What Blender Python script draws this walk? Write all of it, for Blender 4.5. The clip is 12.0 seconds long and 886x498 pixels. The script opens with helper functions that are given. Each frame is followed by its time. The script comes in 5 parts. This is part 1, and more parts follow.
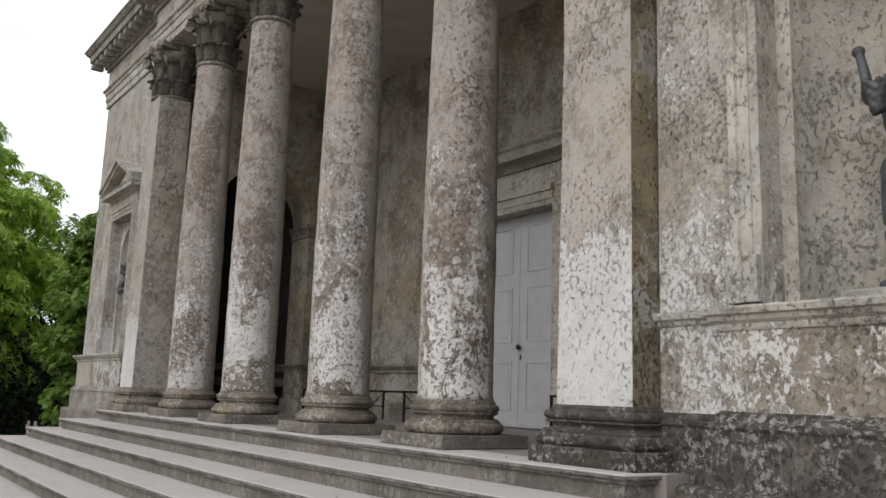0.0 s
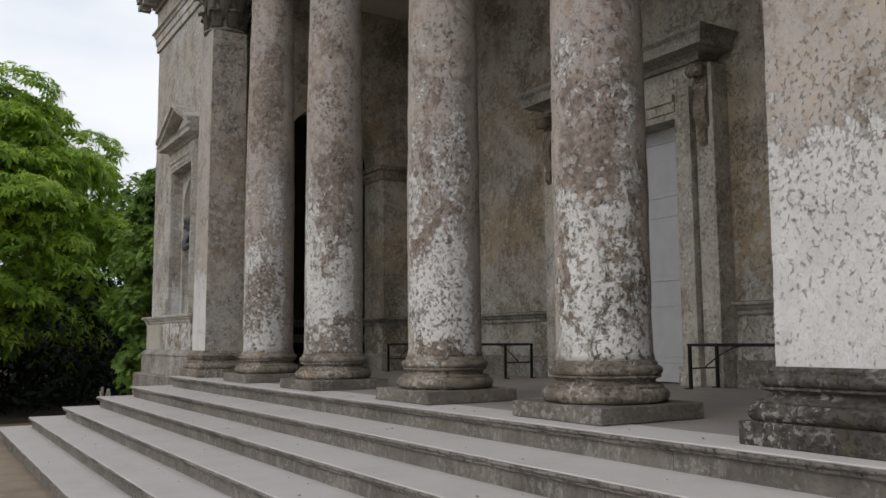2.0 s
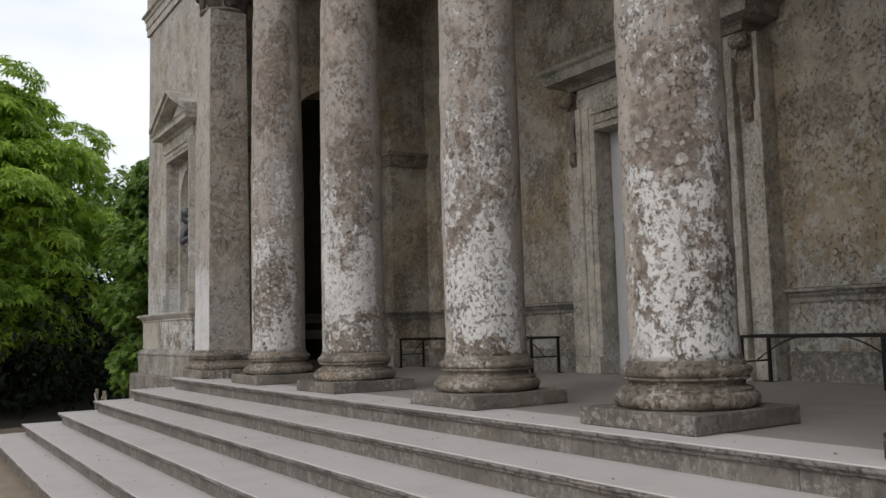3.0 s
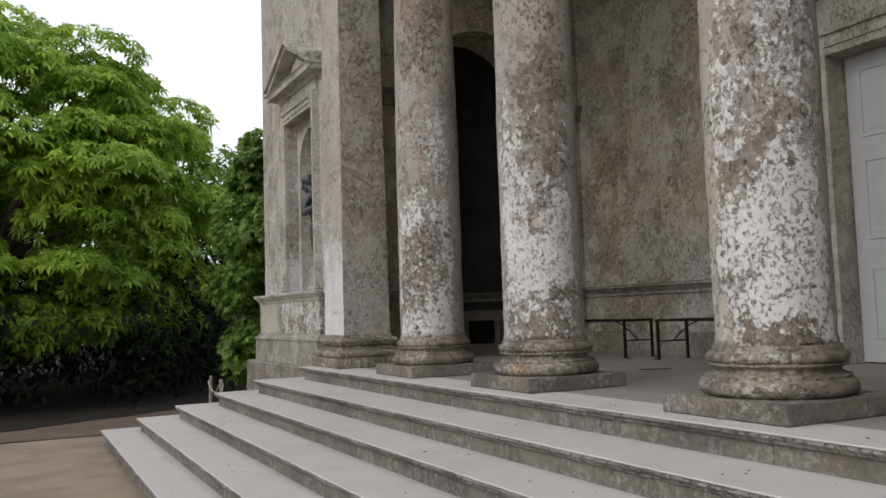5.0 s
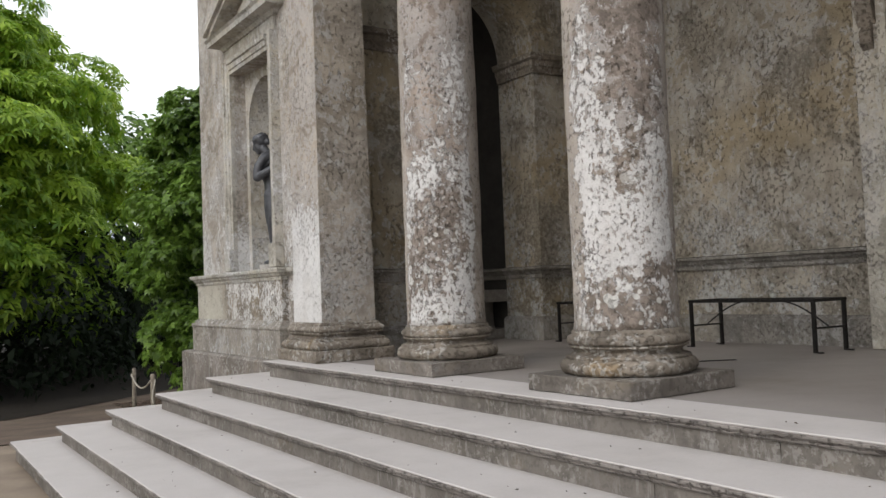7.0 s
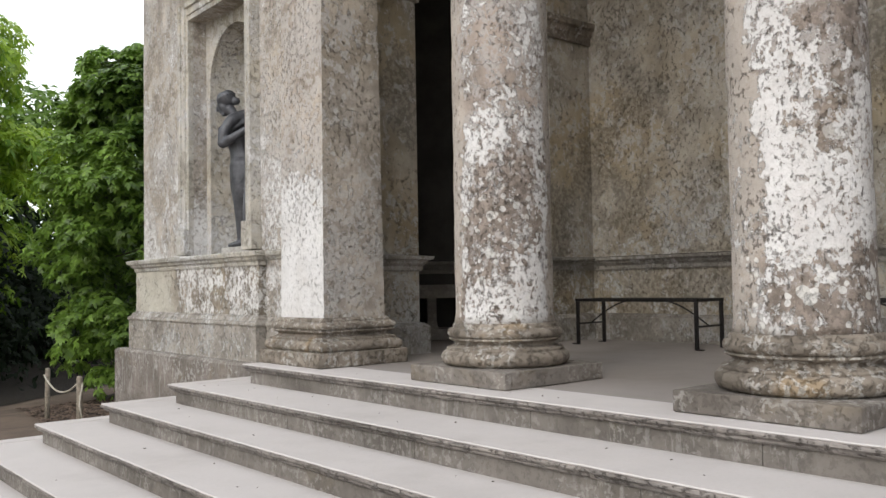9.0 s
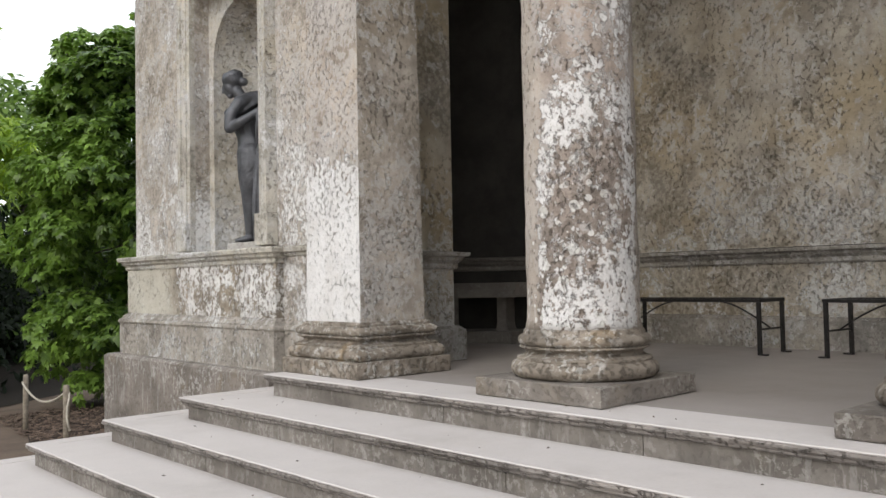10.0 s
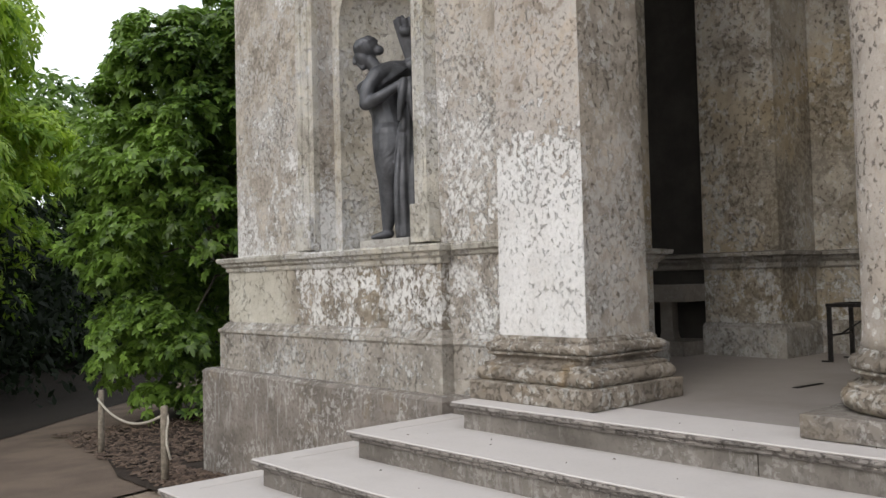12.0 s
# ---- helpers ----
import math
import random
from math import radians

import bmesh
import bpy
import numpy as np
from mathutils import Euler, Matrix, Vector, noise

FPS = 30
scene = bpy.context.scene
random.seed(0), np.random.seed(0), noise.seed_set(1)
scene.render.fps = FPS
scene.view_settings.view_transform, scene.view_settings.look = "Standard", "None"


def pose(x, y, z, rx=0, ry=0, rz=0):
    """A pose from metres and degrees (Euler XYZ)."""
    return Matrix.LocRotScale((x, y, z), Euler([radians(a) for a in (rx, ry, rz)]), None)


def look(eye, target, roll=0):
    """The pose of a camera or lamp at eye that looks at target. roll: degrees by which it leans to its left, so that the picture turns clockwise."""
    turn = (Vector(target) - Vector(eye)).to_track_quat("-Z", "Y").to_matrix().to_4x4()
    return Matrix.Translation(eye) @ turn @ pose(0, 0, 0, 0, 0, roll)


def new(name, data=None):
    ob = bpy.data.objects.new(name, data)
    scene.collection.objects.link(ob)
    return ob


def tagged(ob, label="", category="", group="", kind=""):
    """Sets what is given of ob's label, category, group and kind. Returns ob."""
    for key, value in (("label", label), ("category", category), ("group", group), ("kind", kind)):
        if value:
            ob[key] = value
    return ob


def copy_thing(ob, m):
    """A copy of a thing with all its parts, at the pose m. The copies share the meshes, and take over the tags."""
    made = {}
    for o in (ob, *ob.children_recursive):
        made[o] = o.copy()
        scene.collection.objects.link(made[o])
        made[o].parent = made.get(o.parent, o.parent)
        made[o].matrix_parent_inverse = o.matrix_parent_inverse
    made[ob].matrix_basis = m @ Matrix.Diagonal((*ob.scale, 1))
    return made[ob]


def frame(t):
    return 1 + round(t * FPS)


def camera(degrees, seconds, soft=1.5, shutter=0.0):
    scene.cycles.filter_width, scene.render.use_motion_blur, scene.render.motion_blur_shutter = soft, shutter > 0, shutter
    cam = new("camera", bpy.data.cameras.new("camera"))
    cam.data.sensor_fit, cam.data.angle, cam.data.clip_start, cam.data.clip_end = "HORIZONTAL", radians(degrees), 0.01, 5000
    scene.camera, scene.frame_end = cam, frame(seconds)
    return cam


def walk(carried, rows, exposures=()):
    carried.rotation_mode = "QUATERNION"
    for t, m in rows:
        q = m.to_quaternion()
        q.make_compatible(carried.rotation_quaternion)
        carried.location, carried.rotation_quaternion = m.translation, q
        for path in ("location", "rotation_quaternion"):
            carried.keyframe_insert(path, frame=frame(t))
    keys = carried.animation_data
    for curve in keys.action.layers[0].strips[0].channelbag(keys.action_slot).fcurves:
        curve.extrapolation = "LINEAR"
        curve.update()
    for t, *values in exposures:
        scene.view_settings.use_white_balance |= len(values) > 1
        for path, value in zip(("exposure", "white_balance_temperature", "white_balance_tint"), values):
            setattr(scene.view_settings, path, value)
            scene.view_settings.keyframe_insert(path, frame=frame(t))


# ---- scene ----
cam = camera(55.1, 12.0)
PATH = [
    (0, (0.107, 0.08, 1.423), (1.262, 1.677, 1.763), 1.9),
    (0.5, (0.246, 0.441, 1.481), (1.398, 2.042, 1.816), 0.7),
    (1, (0.289, 0.861, 1.465), (1.354, 2.522, 1.793), 0.3),
    (1.5, (0.367, 1.275, 1.521), (1.422, 2.961, 1.734), -1.0),
    (2, (0.573, 1.696, 1.542), (1.625, 3.383, 1.753), -0.4),
    (2.5, (0.568, 2.153, 1.56), (1.641, 3.829, 1.761), -0.9),
    (2.7, (0.566, 2.299, 1.604), (1.648, 3.97, 1.801), -1.2),
    (4.3, (0.741, 3.932, 1.634), (1.769, 5.644, 1.751), -3.1),
    (4.5, (0.763, 4.173, 1.627), (1.755, 5.903, 1.78), -2.5),
    (5, (0.742, 4.769, 1.629), (1.645, 6.547, 1.779), -1.8),
    (5.5, (0.703, 5.274, 1.631), (1.619, 7.048, 1.744), -2.4),
    (6, (0.736, 5.811, 1.648), (1.681, 7.571, 1.755), -2.4),
    (6.5, (0.679, 6.326, 1.684), (1.685, 8.052, 1.784), -2.1),
    (6.7, (0.672, 6.512, 1.691), (1.722, 8.211, 1.79), -2.2),
    (8.3, (0.601, 8.051, 1.661), (1.79, 9.657, 1.745), -1.3),
    (8.5, (0.63, 8.255, 1.677), (1.838, 9.847, 1.764), -1.2),
    (9, (0.597, 8.734, 1.654), (1.891, 10.257, 1.737), -1.0),
    (9.5, (0.576, 9.2, 1.671), (1.921, 10.678, 1.748), -1.0),
    (10, (0.629, 9.743, 1.687), (1.983, 11.214, 1.761), -1.1),
    (10.5, (0.532, 10.221, 1.739), (1.906, 11.673, 1.806), -1.2),
    (11, (0.557, 10.692, 1.72), (1.836, 12.226, 1.812), -1.7),
    (11.5, (0.54, 11.189, 1.715), (1.827, 12.718, 1.802), -1.1),
    (12, (0.498, 11.616, 1.744), (1.832, 13.105, 1.818), -1.4),
]
walk(cam, [(t, look(eye, target, roll)) for t, eye, target, roll in PATH],
     [(0, -0.52), (0.5, -1.06), (1.0, -1.15), (1.5, -0.97), (2.5, -0.80), (4.5, -0.54), (5.0, -0.56), (5.5, -0.46), (6.0, -0.38), (6.5, -0.34), (8.5, -0.03), (9.5, 0.04), (10.5, 0.02), (11.5, -0.11), (12, -0.14)])

# ---- world and light ----
world = bpy.data.worlds.new("world")
scene.world = world
world.use_nodes = True
wn, wl = world.node_tree.nodes, world.node_tree.links
wn.clear()
w_out = wn.new("ShaderNodeOutputWorld")
w_sky = wn.new("ShaderNodeTexSky")
w_sky.sky_type = "NISHITA"
w_sky.sun_disc = False
w_sky.sun_elevation = radians(38)
w_sky.sun_rotation = radians(254)
w_sky.dust_density = 3.0
w_bg = wn.new("ShaderNodeBackground")
w_bg.inputs[1].default_value = 0.06
wl.new(w_sky.outputs[0], w_bg.inputs[0])
w_tc = wn.new("ShaderNodeTexCoord")
w_map = wn.new("ShaderNodeMapping")
w_map.inputs[3].default_value = (1.0, 1.0, 3.0)
w_noise = wn.new("ShaderNodeTexNoise")
w_noise.inputs["Scale"].default_value = 2.2
w_noise.inputs["Detail"].default_value = 5
w_ramp = wn.new("ShaderNodeValToRGB")
w_ramp.color_ramp.elements[0].position = 0.38
w_ramp.color_ramp.elements[0].color = (0.74, 0.79, 0.87, 1)
w_ramp.color_ramp.elements[1].position = 0.58
w_ramp.color_ramp.elements[1].color = (1, 1, 1, 1)
w_cloud = wn.new("ShaderNodeBackground")
w_cloud.inputs[1].default_value = 1.6
wl.new(w_tc.outputs["Generated"], w_map.inputs[0])
wl.new(w_map.outputs[0], w_noise.inputs["Vector"])
wl.new(w_noise.outputs[0], w_ramp.inputs[0])
wl.new(w_ramp.outputs[0], w_cloud.inputs[0])
w_add = wn.new("ShaderNodeAddShader")
wl.new(w_bg.outputs[0], w_add.inputs[0])
wl.new(w_cloud.outputs[0], w_add.inputs[1])
wl.new(w_add.outputs[0], w_out.inputs[0])

sun = new("sun", bpy.data.lights.new("sun", "SUN"))
sun.data.energy = 0.7
sun.data.angle = radians(22)
sun.data.color = (1.0, 0.96, 0.9)
sun.matrix_world = look((-14, 7, 14.5), (4, 12, 0))


# ---- materials ----
class Nodes:
    """A small wrapper to write node materials."""

    def __init__(self, name):
        self.mat = bpy.data.materials.new(name)
        self.mat.use_nodes = True
        self.nt = self.mat.node_tree
        self.bsdf = self.nt.nodes["Principled BSDF"]
        geo = self.nt.nodes.new("ShaderNodeNewGeometry")
        self.pos = geo.outputs["Position"]
        self.island = geo.outputs["Random Per Island"]
        self.normal = geo.outputs["Normal"]

    def node(self, kind):
        return self.nt.nodes.new(kind)

    def put(self, value, socket):
        if isinstance(value, (int, float, tuple)):
            socket.default_value = value
        else:
            self.nt.links.new(value, socket)

    def scaled(self, s, offset=(0, 0, 0)):
        n = self.node("ShaderNodeMapping")
        self.put(self.pos, n.inputs[0])
        n.inputs[1].default_value = offset
        n.inputs[3].default_value = s
        return n.outputs[0]

    def noise(self, scale, detail=4, rough=0.55, vec=None, dist=0.0):
        n = self.node("ShaderNodeTexNoise")
        self.put(vec if vec is not None else self.pos, n.inputs["Vector"])
        n.inputs["Scale"].default_value = scale
        n.inputs["Detail"].default_value = detail
        n.inputs["Roughness"].default_value = rough
        n.inputs["Distortion"].default_value = dist
        return n.outputs[0]

    def cells(self, scale, vec=None, feature="F1"):
        n = self.node("ShaderNodeTexVoronoi")
        n.feature = feature
        self.put(vec if vec is not None else self.pos, n.inputs["Vector"])
        n.inputs["Scale"].default_value = scale
        return n.outputs["Distance"]

    def step(self, v, lo, hi):
        n = self.node("ShaderNodeMapRange")
        n.interpolation_type = "SMOOTHSTEP"
        self.put(v, n.inputs[0])
        n.inputs[1].default_value, n.inputs[2].default_value = lo, hi
        return n.outputs[0]

    def lin(self, v, lo, hi, a, b):
        n = self.node("ShaderNodeMapRange")
        self.put(v, n.inputs[0])
        for i, x in enumerate((lo, hi, a, b)):
            n.inputs[i + 1].default_value = x
        return n.outputs[0]

    def math(self, op, a, b=0.0):
        n = self.node("ShaderNodeMath")
        n.operation = op
        self.put(a, n.inputs[0])
        self.put(b, n.inputs[1])
        return n.outputs[0]

    def mix(self, f, a, b):
        n = self.node("ShaderNodeMix")
        n.data_type = "RGBA"
        self.put(f, n.inputs[0])
        self.put(a + (1,) if isinstance(a, tuple) else a, n.inputs[6])
        self.put(b + (1,) if isinstance(b, tuple) else b, n.inputs[7])
        return n.outputs[2]

    def axis(self, i):
        n = self.node("ShaderNodeSeparateXYZ")
        self.put(self.pos, n.inputs[0])
        return n.outputs[i]

    def bump(self, height, strength, distance):
        n = self.node("ShaderNodeBump")
        n.inputs["Strength"].default_value = strength
        n.inputs["Distance"].default_value = distance
        self.put(height, n.inputs["Height"])
        self.put(n.outputs[0], self.bsdf.inputs["Normal"])

    def done(self, color, rough=0.85, metal=0.0, spec=0.3):
        self.put(color + (1,) if isinstance(color, tuple) else color, self.bsdf.inputs["Base Color"])
        self.put(rough, self.bsdf.inputs["Roughness"])
        self.put(metal, self.bsdf.inputs["Metallic"])
        self.bsdf.inputs["Specular IOR Level"].default_value = spec
        return self.mat


def stucco(name, base=(0.30, 0.27, 0.235), dark=(0.12, 0.105, 0.09), wash=(0.72, 0.715, 0.71), low=1.3, high=3.3, cover=0.5, upper=0.12, grey=0.4, ochre=0.25, scale=1.0, grime=0.4, discs=0.5, pits=0.7, smooth=None, bare=0.4, face=None, edge=0.0, side=(0.46, 0.41, 0.355)):
    """Weathered lime render: an old grey coat, flaking whitewash (cover low down, upper higher up), lichen discs, dark pits, ochre stains, rain streaks."""
    m = Nodes(name)
    big = m.noise(0.55, 3)
    zone = m.noise(1.25, 4, 0.55)
    mid = m.noise(2.6 * scale, 5, 0.6)
    streak = m.noise(1.0, 6, 0.65, m.scaled((4.0, 4.0, 0.8)))
    fine = m.noise(30 * scale, 5, 0.7)
    col = m.mix(m.step(mid, 0.34, 0.66), tuple(c * 0.72 for c in base), tuple(min(1, c * 1.25) for c in base))
    col = m.mix(m.math("MULTIPLY", m.step(big, 0.48, 0.62), ochre), col, (0.31, 0.235, 0.12))
    # places where the coats have fallen off down to the brown ground coat
    fallen_v = m.math("ADD", m.noise(1.55, 3, 0.5, m.scaled((1, 1, 0.8), (2, 9.6, 4))), m.math("MULTIPLY", m.math("SUBTRACT", m.noise(9.0, 6, 0.7), 0.5), 0.55))
    fallen_v = m.math("ADD", fallen_v, m.lin(m.axis(2), 1.4, 4.2, 0.022, -0.05))
    fallen = m.math("MULTIPLY", m.step(fallen_v, 0.51, 0.56), bare)
    exposed = None
    if face:
        # the weather side has lost its coats, the lee sides keep a sound grey skin
        dot = m.node("ShaderNodeVectorMath")
        dot.operation = "DOT_PRODUCT"
        m.put(m.normal, dot.inputs[0])
        dot.inputs[1].default_value = face
        exposed = m.math("ADD", dot.outputs["Value"], m.math("MULTIPLY", m.math("SUBTRACT", m.noise(2.2, 5, 0.65), 0.5), 1.1))
        exposed = m.step(exposed, 0.42, 0.66)
        fallen = m.math("MULTIPLY", fallen, exposed)
    brown = m.mix(m.step(m.noise(20, 5, 0.7), 0.44, 0.58), tuple(c * 0.34 for c in base), tuple(c * 0.85 for c in base))
    col = m.mix(fallen, col, brown)
    # the older, thinner grey coat
    coat_v = m.math("ADD", m.noise(11 * scale, 7, 0.7, m.scaled((1, 1, 0.85), (4, 8, 1)), 0.4), m.math("MULTIPLY", m.math("SUBTRACT", zone, 0.5), 0.5))
    coat_v = m.math("SUBTRACT", coat_v, m.math("MULTIPLY", fallen, 0.16))
    old = m.step(coat_v, 0.60 - 0.22 * grey, 0.66 - 0.22 * grey)
    tone = tuple(0.55 * c + 0.25 for c in base)
    col = m.mix(m.math("MULTIPLY", old, 0.75), col, m.mix(m.step(fine, 0.35, 0.65), tuple(c * 0.85 for c in tone), tuple(c * 1.12 for c in tone)))
    col = m.mix(m.math("MULTIPLY", m.step(streak, 0.50, 0.72), grime), col, dark)
    # whitewash in patches with broken edges
    rise = m.math("ADD", m.axis(2), m.math("MULTIPLY", m.math("SUBTRACT", m.noise(3.5, 5, 0.7), 0.5), edge)) if edge else m.axis(2)
    height = m.math("POWER", m.lin(rise, low, high, 1.0, 0.0), 0.75)
    amount = m.math("ADD", m.math("MULTIPLY", height, cover - upper), upper)
    amount = m.math("ADD", amount, m.math("MULTIPLY", m.math("SUBTRACT", zone, 0.5), 1.5))
    if exposed is not None:
        amount = m.math("SUBTRACT", amount, m.math("MULTIPLY", m.math("SUBTRACT", 1.0, exposed), 0.75))
    if smooth:
        sound = m.lin(m.math("ADD", m.axis(1), m.math("MULTIPLY", m.math("SUBTRACT", zone, 0.5), 0.8)), smooth[0], smooth[1], 0.0, 1.0)
        amount = m.math("SUBTRACT", amount, m.math("MULTIPLY", sound, 1.6))
    amount = m.math("SUBTRACT", amount, m.math("MULTIPLY", fallen, 0.9))
    flake = m.noise(11.5 * scale, 9, 0.78, m.scaled((1.0, 1.0, 0.92)), 0.5)
    mask = m.math("ADD", flake, m.math("MULTIPLY", m.math("SUBTRACT", amount, 0.5), 0.34))
    holes = m.noise(27 * scale, 5, 0.68, m.scaled((1, 1, 0.8), (3, 1, 7)), 0.3)
    mask = m.math("SUBTRACT", mask, m.math("MULTIPLY", m.step(holes, 0.51, 0.62), 0.20))
    coat = m.step(mask, 0.51, 0.545)
    if exposed is not None:
        skin = m.mix(m.step(mid, 0.3, 0.7), tuple(c * 0.86 for c in side), tuple(c * 1.12 for c in side))
        col = m.mix(m.math("MULTIPLY", m.math("SUBTRACT", 1.0, exposed), 0.62), col, skin)
    washed = m.mix(m.step(fine, 0.30, 0.62), tuple(c * 0.78 for c in wash), wash)
    washed = m.mix(m.math("MULTIPLY", m.step(mid, 0.45, 0.7), 0.4), washed, tuple(c * 0.66 for c in wash))
    if smooth:
        col = m.mix(sound, col, m.mix(m.step(mid, 0.3, 0.7), (0.45, 0.425, 0.36), (0.52, 0.50, 0.435)))
    thin = m.lin(m.noise(4.5, 5, 0.65, m.scaled((1, 1, 0.7), (6, 1, 4))), 0.40, 0.68, 0.97, 0.70)
    col = m.mix(m.math("MULTIPLY", coat, thin), col, washed)
    # round pale lichen, two sizes
    where = m.step(fallen_v, 0.485, 0.55)
    where = m.math("MULTIPLY", where, m.lin(m.math("ADD", m.axis(2), m.math("MULTIPLY", zone, 1.5)), 2.6, 3.8, 1.0, 0.0))
    warp = m.node("ShaderNodeVectorMath")
    warp.operation = "ADD"
    nz = m.node("ShaderNodeTexNoise")
    nz.inputs["Scale"].default_value = 24
    m.put(m.pos, nz.inputs["Vector"])
    sc = m.node("ShaderNodeVectorMath")
    sc.operation = "SCALE"
    sc.inputs[3].default_value = 0.022
    m.put(nz.outputs["Color"], sc.inputs[0])
    m.put(m.pos, warp.inputs[0])
    m.put(sc.outputs[0], warp.inputs[1])
    for k, (s, r) in enumerate(((9.0, 0.34), (19.0, 0.38))):
        v = m.node("ShaderNodeTexVoronoi")
        m.put(warp.outputs[0], v.inputs["Vector"])
        v.inputs["Scale"].default_value = s
        pick = m.node("ShaderNodeSeparateColor")
        m.put(v.outputs["Color"], pick.inputs[0])
        size = m.math("ADD", v.outputs["Distance"], m.math("MULTIPLY", pick.outputs[0], 0.42))
        d = m.step(size, r + 0.06, r + 0.02)
        col = m.mix(m.math("MULTIPLY", m.math("MULTIPLY", d, where), discs), col, (0.62, 0.615, 0.58) if k == 0 else (0.70, 0.69, 0.66))
    pit_v = m.math("ADD", m.noise(27 * scale, 6, 0.72, m.scaled((1, 1, 0.85), (9, 4, 2))), m.math("MULTIPLY", m.math("SUBTRACT", m.noise(2.0, 2), 0.5), 0.25))
    pit = m.step(pit_v, 0.57, 0.62)
    col = m.mix(m.math("MULTIPLY", pit, pits), col, dark)
    col = m.mix(m.math("MULTIPLY", m.step(fine, 0.52, 0.72), 0.32), col, tuple(c * 0.5 for c in base))
    relief = m.math("ADD", m.math("MULTIPLY", coat, 0.55), m.math("MULTIPLY", fine, 0.6))
    relief = m.math("SUBTRACT", relief, m.math("MULTIPLY", pit, 0.8))
    m.bump(relief, 0.9, 0.016)
    return m.done(col, 0.92, 0.0, 0.2)


def stone(name, base, dark, stain=(0.33, 0.24, 0.10), dust=(0.50, 0.48, 0.46), stain_amount=0.35, dust_amount=0.0, spots=0.3, pit=0.35, relief=0.6, runs=0.0):
    """Worn stone: cloudy base, small pits, ochre stains, pale lichen chips, dust, pale upright lime runs."""
    m = Nodes(name)
    mid = m.noise(3.2, 5, 0.6)
    fine = m.noise(55, 5, 0.65)
    pits = m.noise(26, 5, 0.7)
    col = m.mix(m.step(mid, 0.32, 0.70), tuple(c * (1 - 0.4 * pit - 0.06) for c in base), tuple(c * (1.06 + 0.25 * pit) for c in base))
    col = m.mix(m.math("MULTIPLY", m.step(pits, 0.51, 0.60), pit), col, dark)
    if pit > 0.2:
        col = m.mix(m.math("MULTIPLY", m.step(m.noise(1.3, 4, 0.6, m.scaled((1, 1, 1.6), (3, 3, 2))), 0.48, 0.62), 0.45), col, dark)
    if stain_amount:
        col = m.mix(m.math("MULTIPLY", m.step(m.noise(2.1, 4, 0.6, m.scaled((1, 1, 1), (5, 2, 8))), 0.58, 0.70), stain_amount), col, stain)
    if spots:
        col = m.mix(m.math("MULTIPLY", m.math("MULTIPLY", m.step(m.noise(22, 6, 0.7, m.scaled((1, 1, 1), (2, 7, 1)), 0.3), 0.525, 0.555), m.step(m.noise(2.6, 3), 0.42, 0.56)), spots), col, (0.52, 0.51, 0.48))
    if runs:
        down = m.noise(1.0, 5, 0.7, m.scaled((16, 16, 3.2), (1, 5, 3)))
        col = m.mix(m.math("MULTIPLY", m.math("MULTIPLY", m.step(down, 0.545, 0.585), m.step(m.noise(1.4, 3), 0.40, 0.58)), runs), col, (0.46, 0.45, 0.43))
    if dust_amount:
        col = m.mix(m.math("MULTIPLY", m.step(m.noise(0.9, 4, 0.6), 0.15, 0.6), dust_amount), col, dust)
    col = m.mix(m.math("MULTIPLY", m.step(fine, 0.46, 0.74), 0.10 + 0.4 * pit), col, tuple(c * 0.62 for c in base))
    m.bump(m.math("SUBTRACT", m.math("MULTIPLY", fine, 0.5), m.math("MULTIPLY", m.step(pits, 0.50, 0.62), min(1.0, pit * 2))), relief, 0.008)
    return m.done(col, 0.9, 0.0, 0.25)


def plain(name, color, rough=0.6, metal=0.0, vary=0.25, scale=14, bump=0.15, spec=0.4):
    m = Nodes(name)
    n = m.noise(scale, 5, 0.6)
    big = m.noise(scale * 0.12, 3)
    col = m.mix(m.step(n, 0.3, 0.7), tuple(c * (1 - vary) for c in color), tuple(min(1, c * (1 + vary)) for c in color))
    col = m.mix(m.math("MULTIPLY", m.step(big, 0.45, 0.65), 0.3), col, tuple(c * (1 - 1.3 * vary) for c in color))
    m.bump(n, bump, 0.004)
    return m.done(col, rough, metal, spec)


def leaf_mat(name, dark, light, gloss=0.5):
    m = Nodes(name)
    patch = m.noise(0.5, 3)
    col = m.mix(m.math("ADD", m.math("MULTIPLY", m.island, 0.6), m.math("MULTIPLY", m.step(patch, 0.4, 0.62), 0.4)), dark, light)
    m.bsdf.inputs["Subsurface Weight"].default_value = 0.0
    mat = m.done(col, gloss, 0.0, 0.35)
    trans = m.node("ShaderNodeBsdfTranslucent")
    m.put(col, trans.inputs[0])
    mixer = m.node("ShaderNodeMixShader")
    mixer.inputs[0].default_value = 0.42
    out = m.nt.nodes["Material Output"]
    m.put(m.bsdf.outputs[0], mixer.inputs[1])
    m.put(trans.outputs[0], mixer.inputs[2])
    m.put(mixer.outputs[0], out.inputs[0])
    return mat


def gravel_mat(name, a, b, c, scale=60):
    m = Nodes(name)
    cell = m.cells(scale)
    n = m.noise(1.1, 5, 0.6)
    f = m.noise(scale * 1.4, 4, 0.7)
    col = m.mix(m.step(n, 0.35, 0.65), a, b)
    col = m.mix(m.math("MULTIPLY", m.step(f, 0.5, 0.7), 0.5), col, c)
    m.bump(m.math("ADD", m.math("MULTIPLY", cell, 0.7), f), 0.6, 0.01)
    return m.done(col, 0.95, 0.0, 0.2)


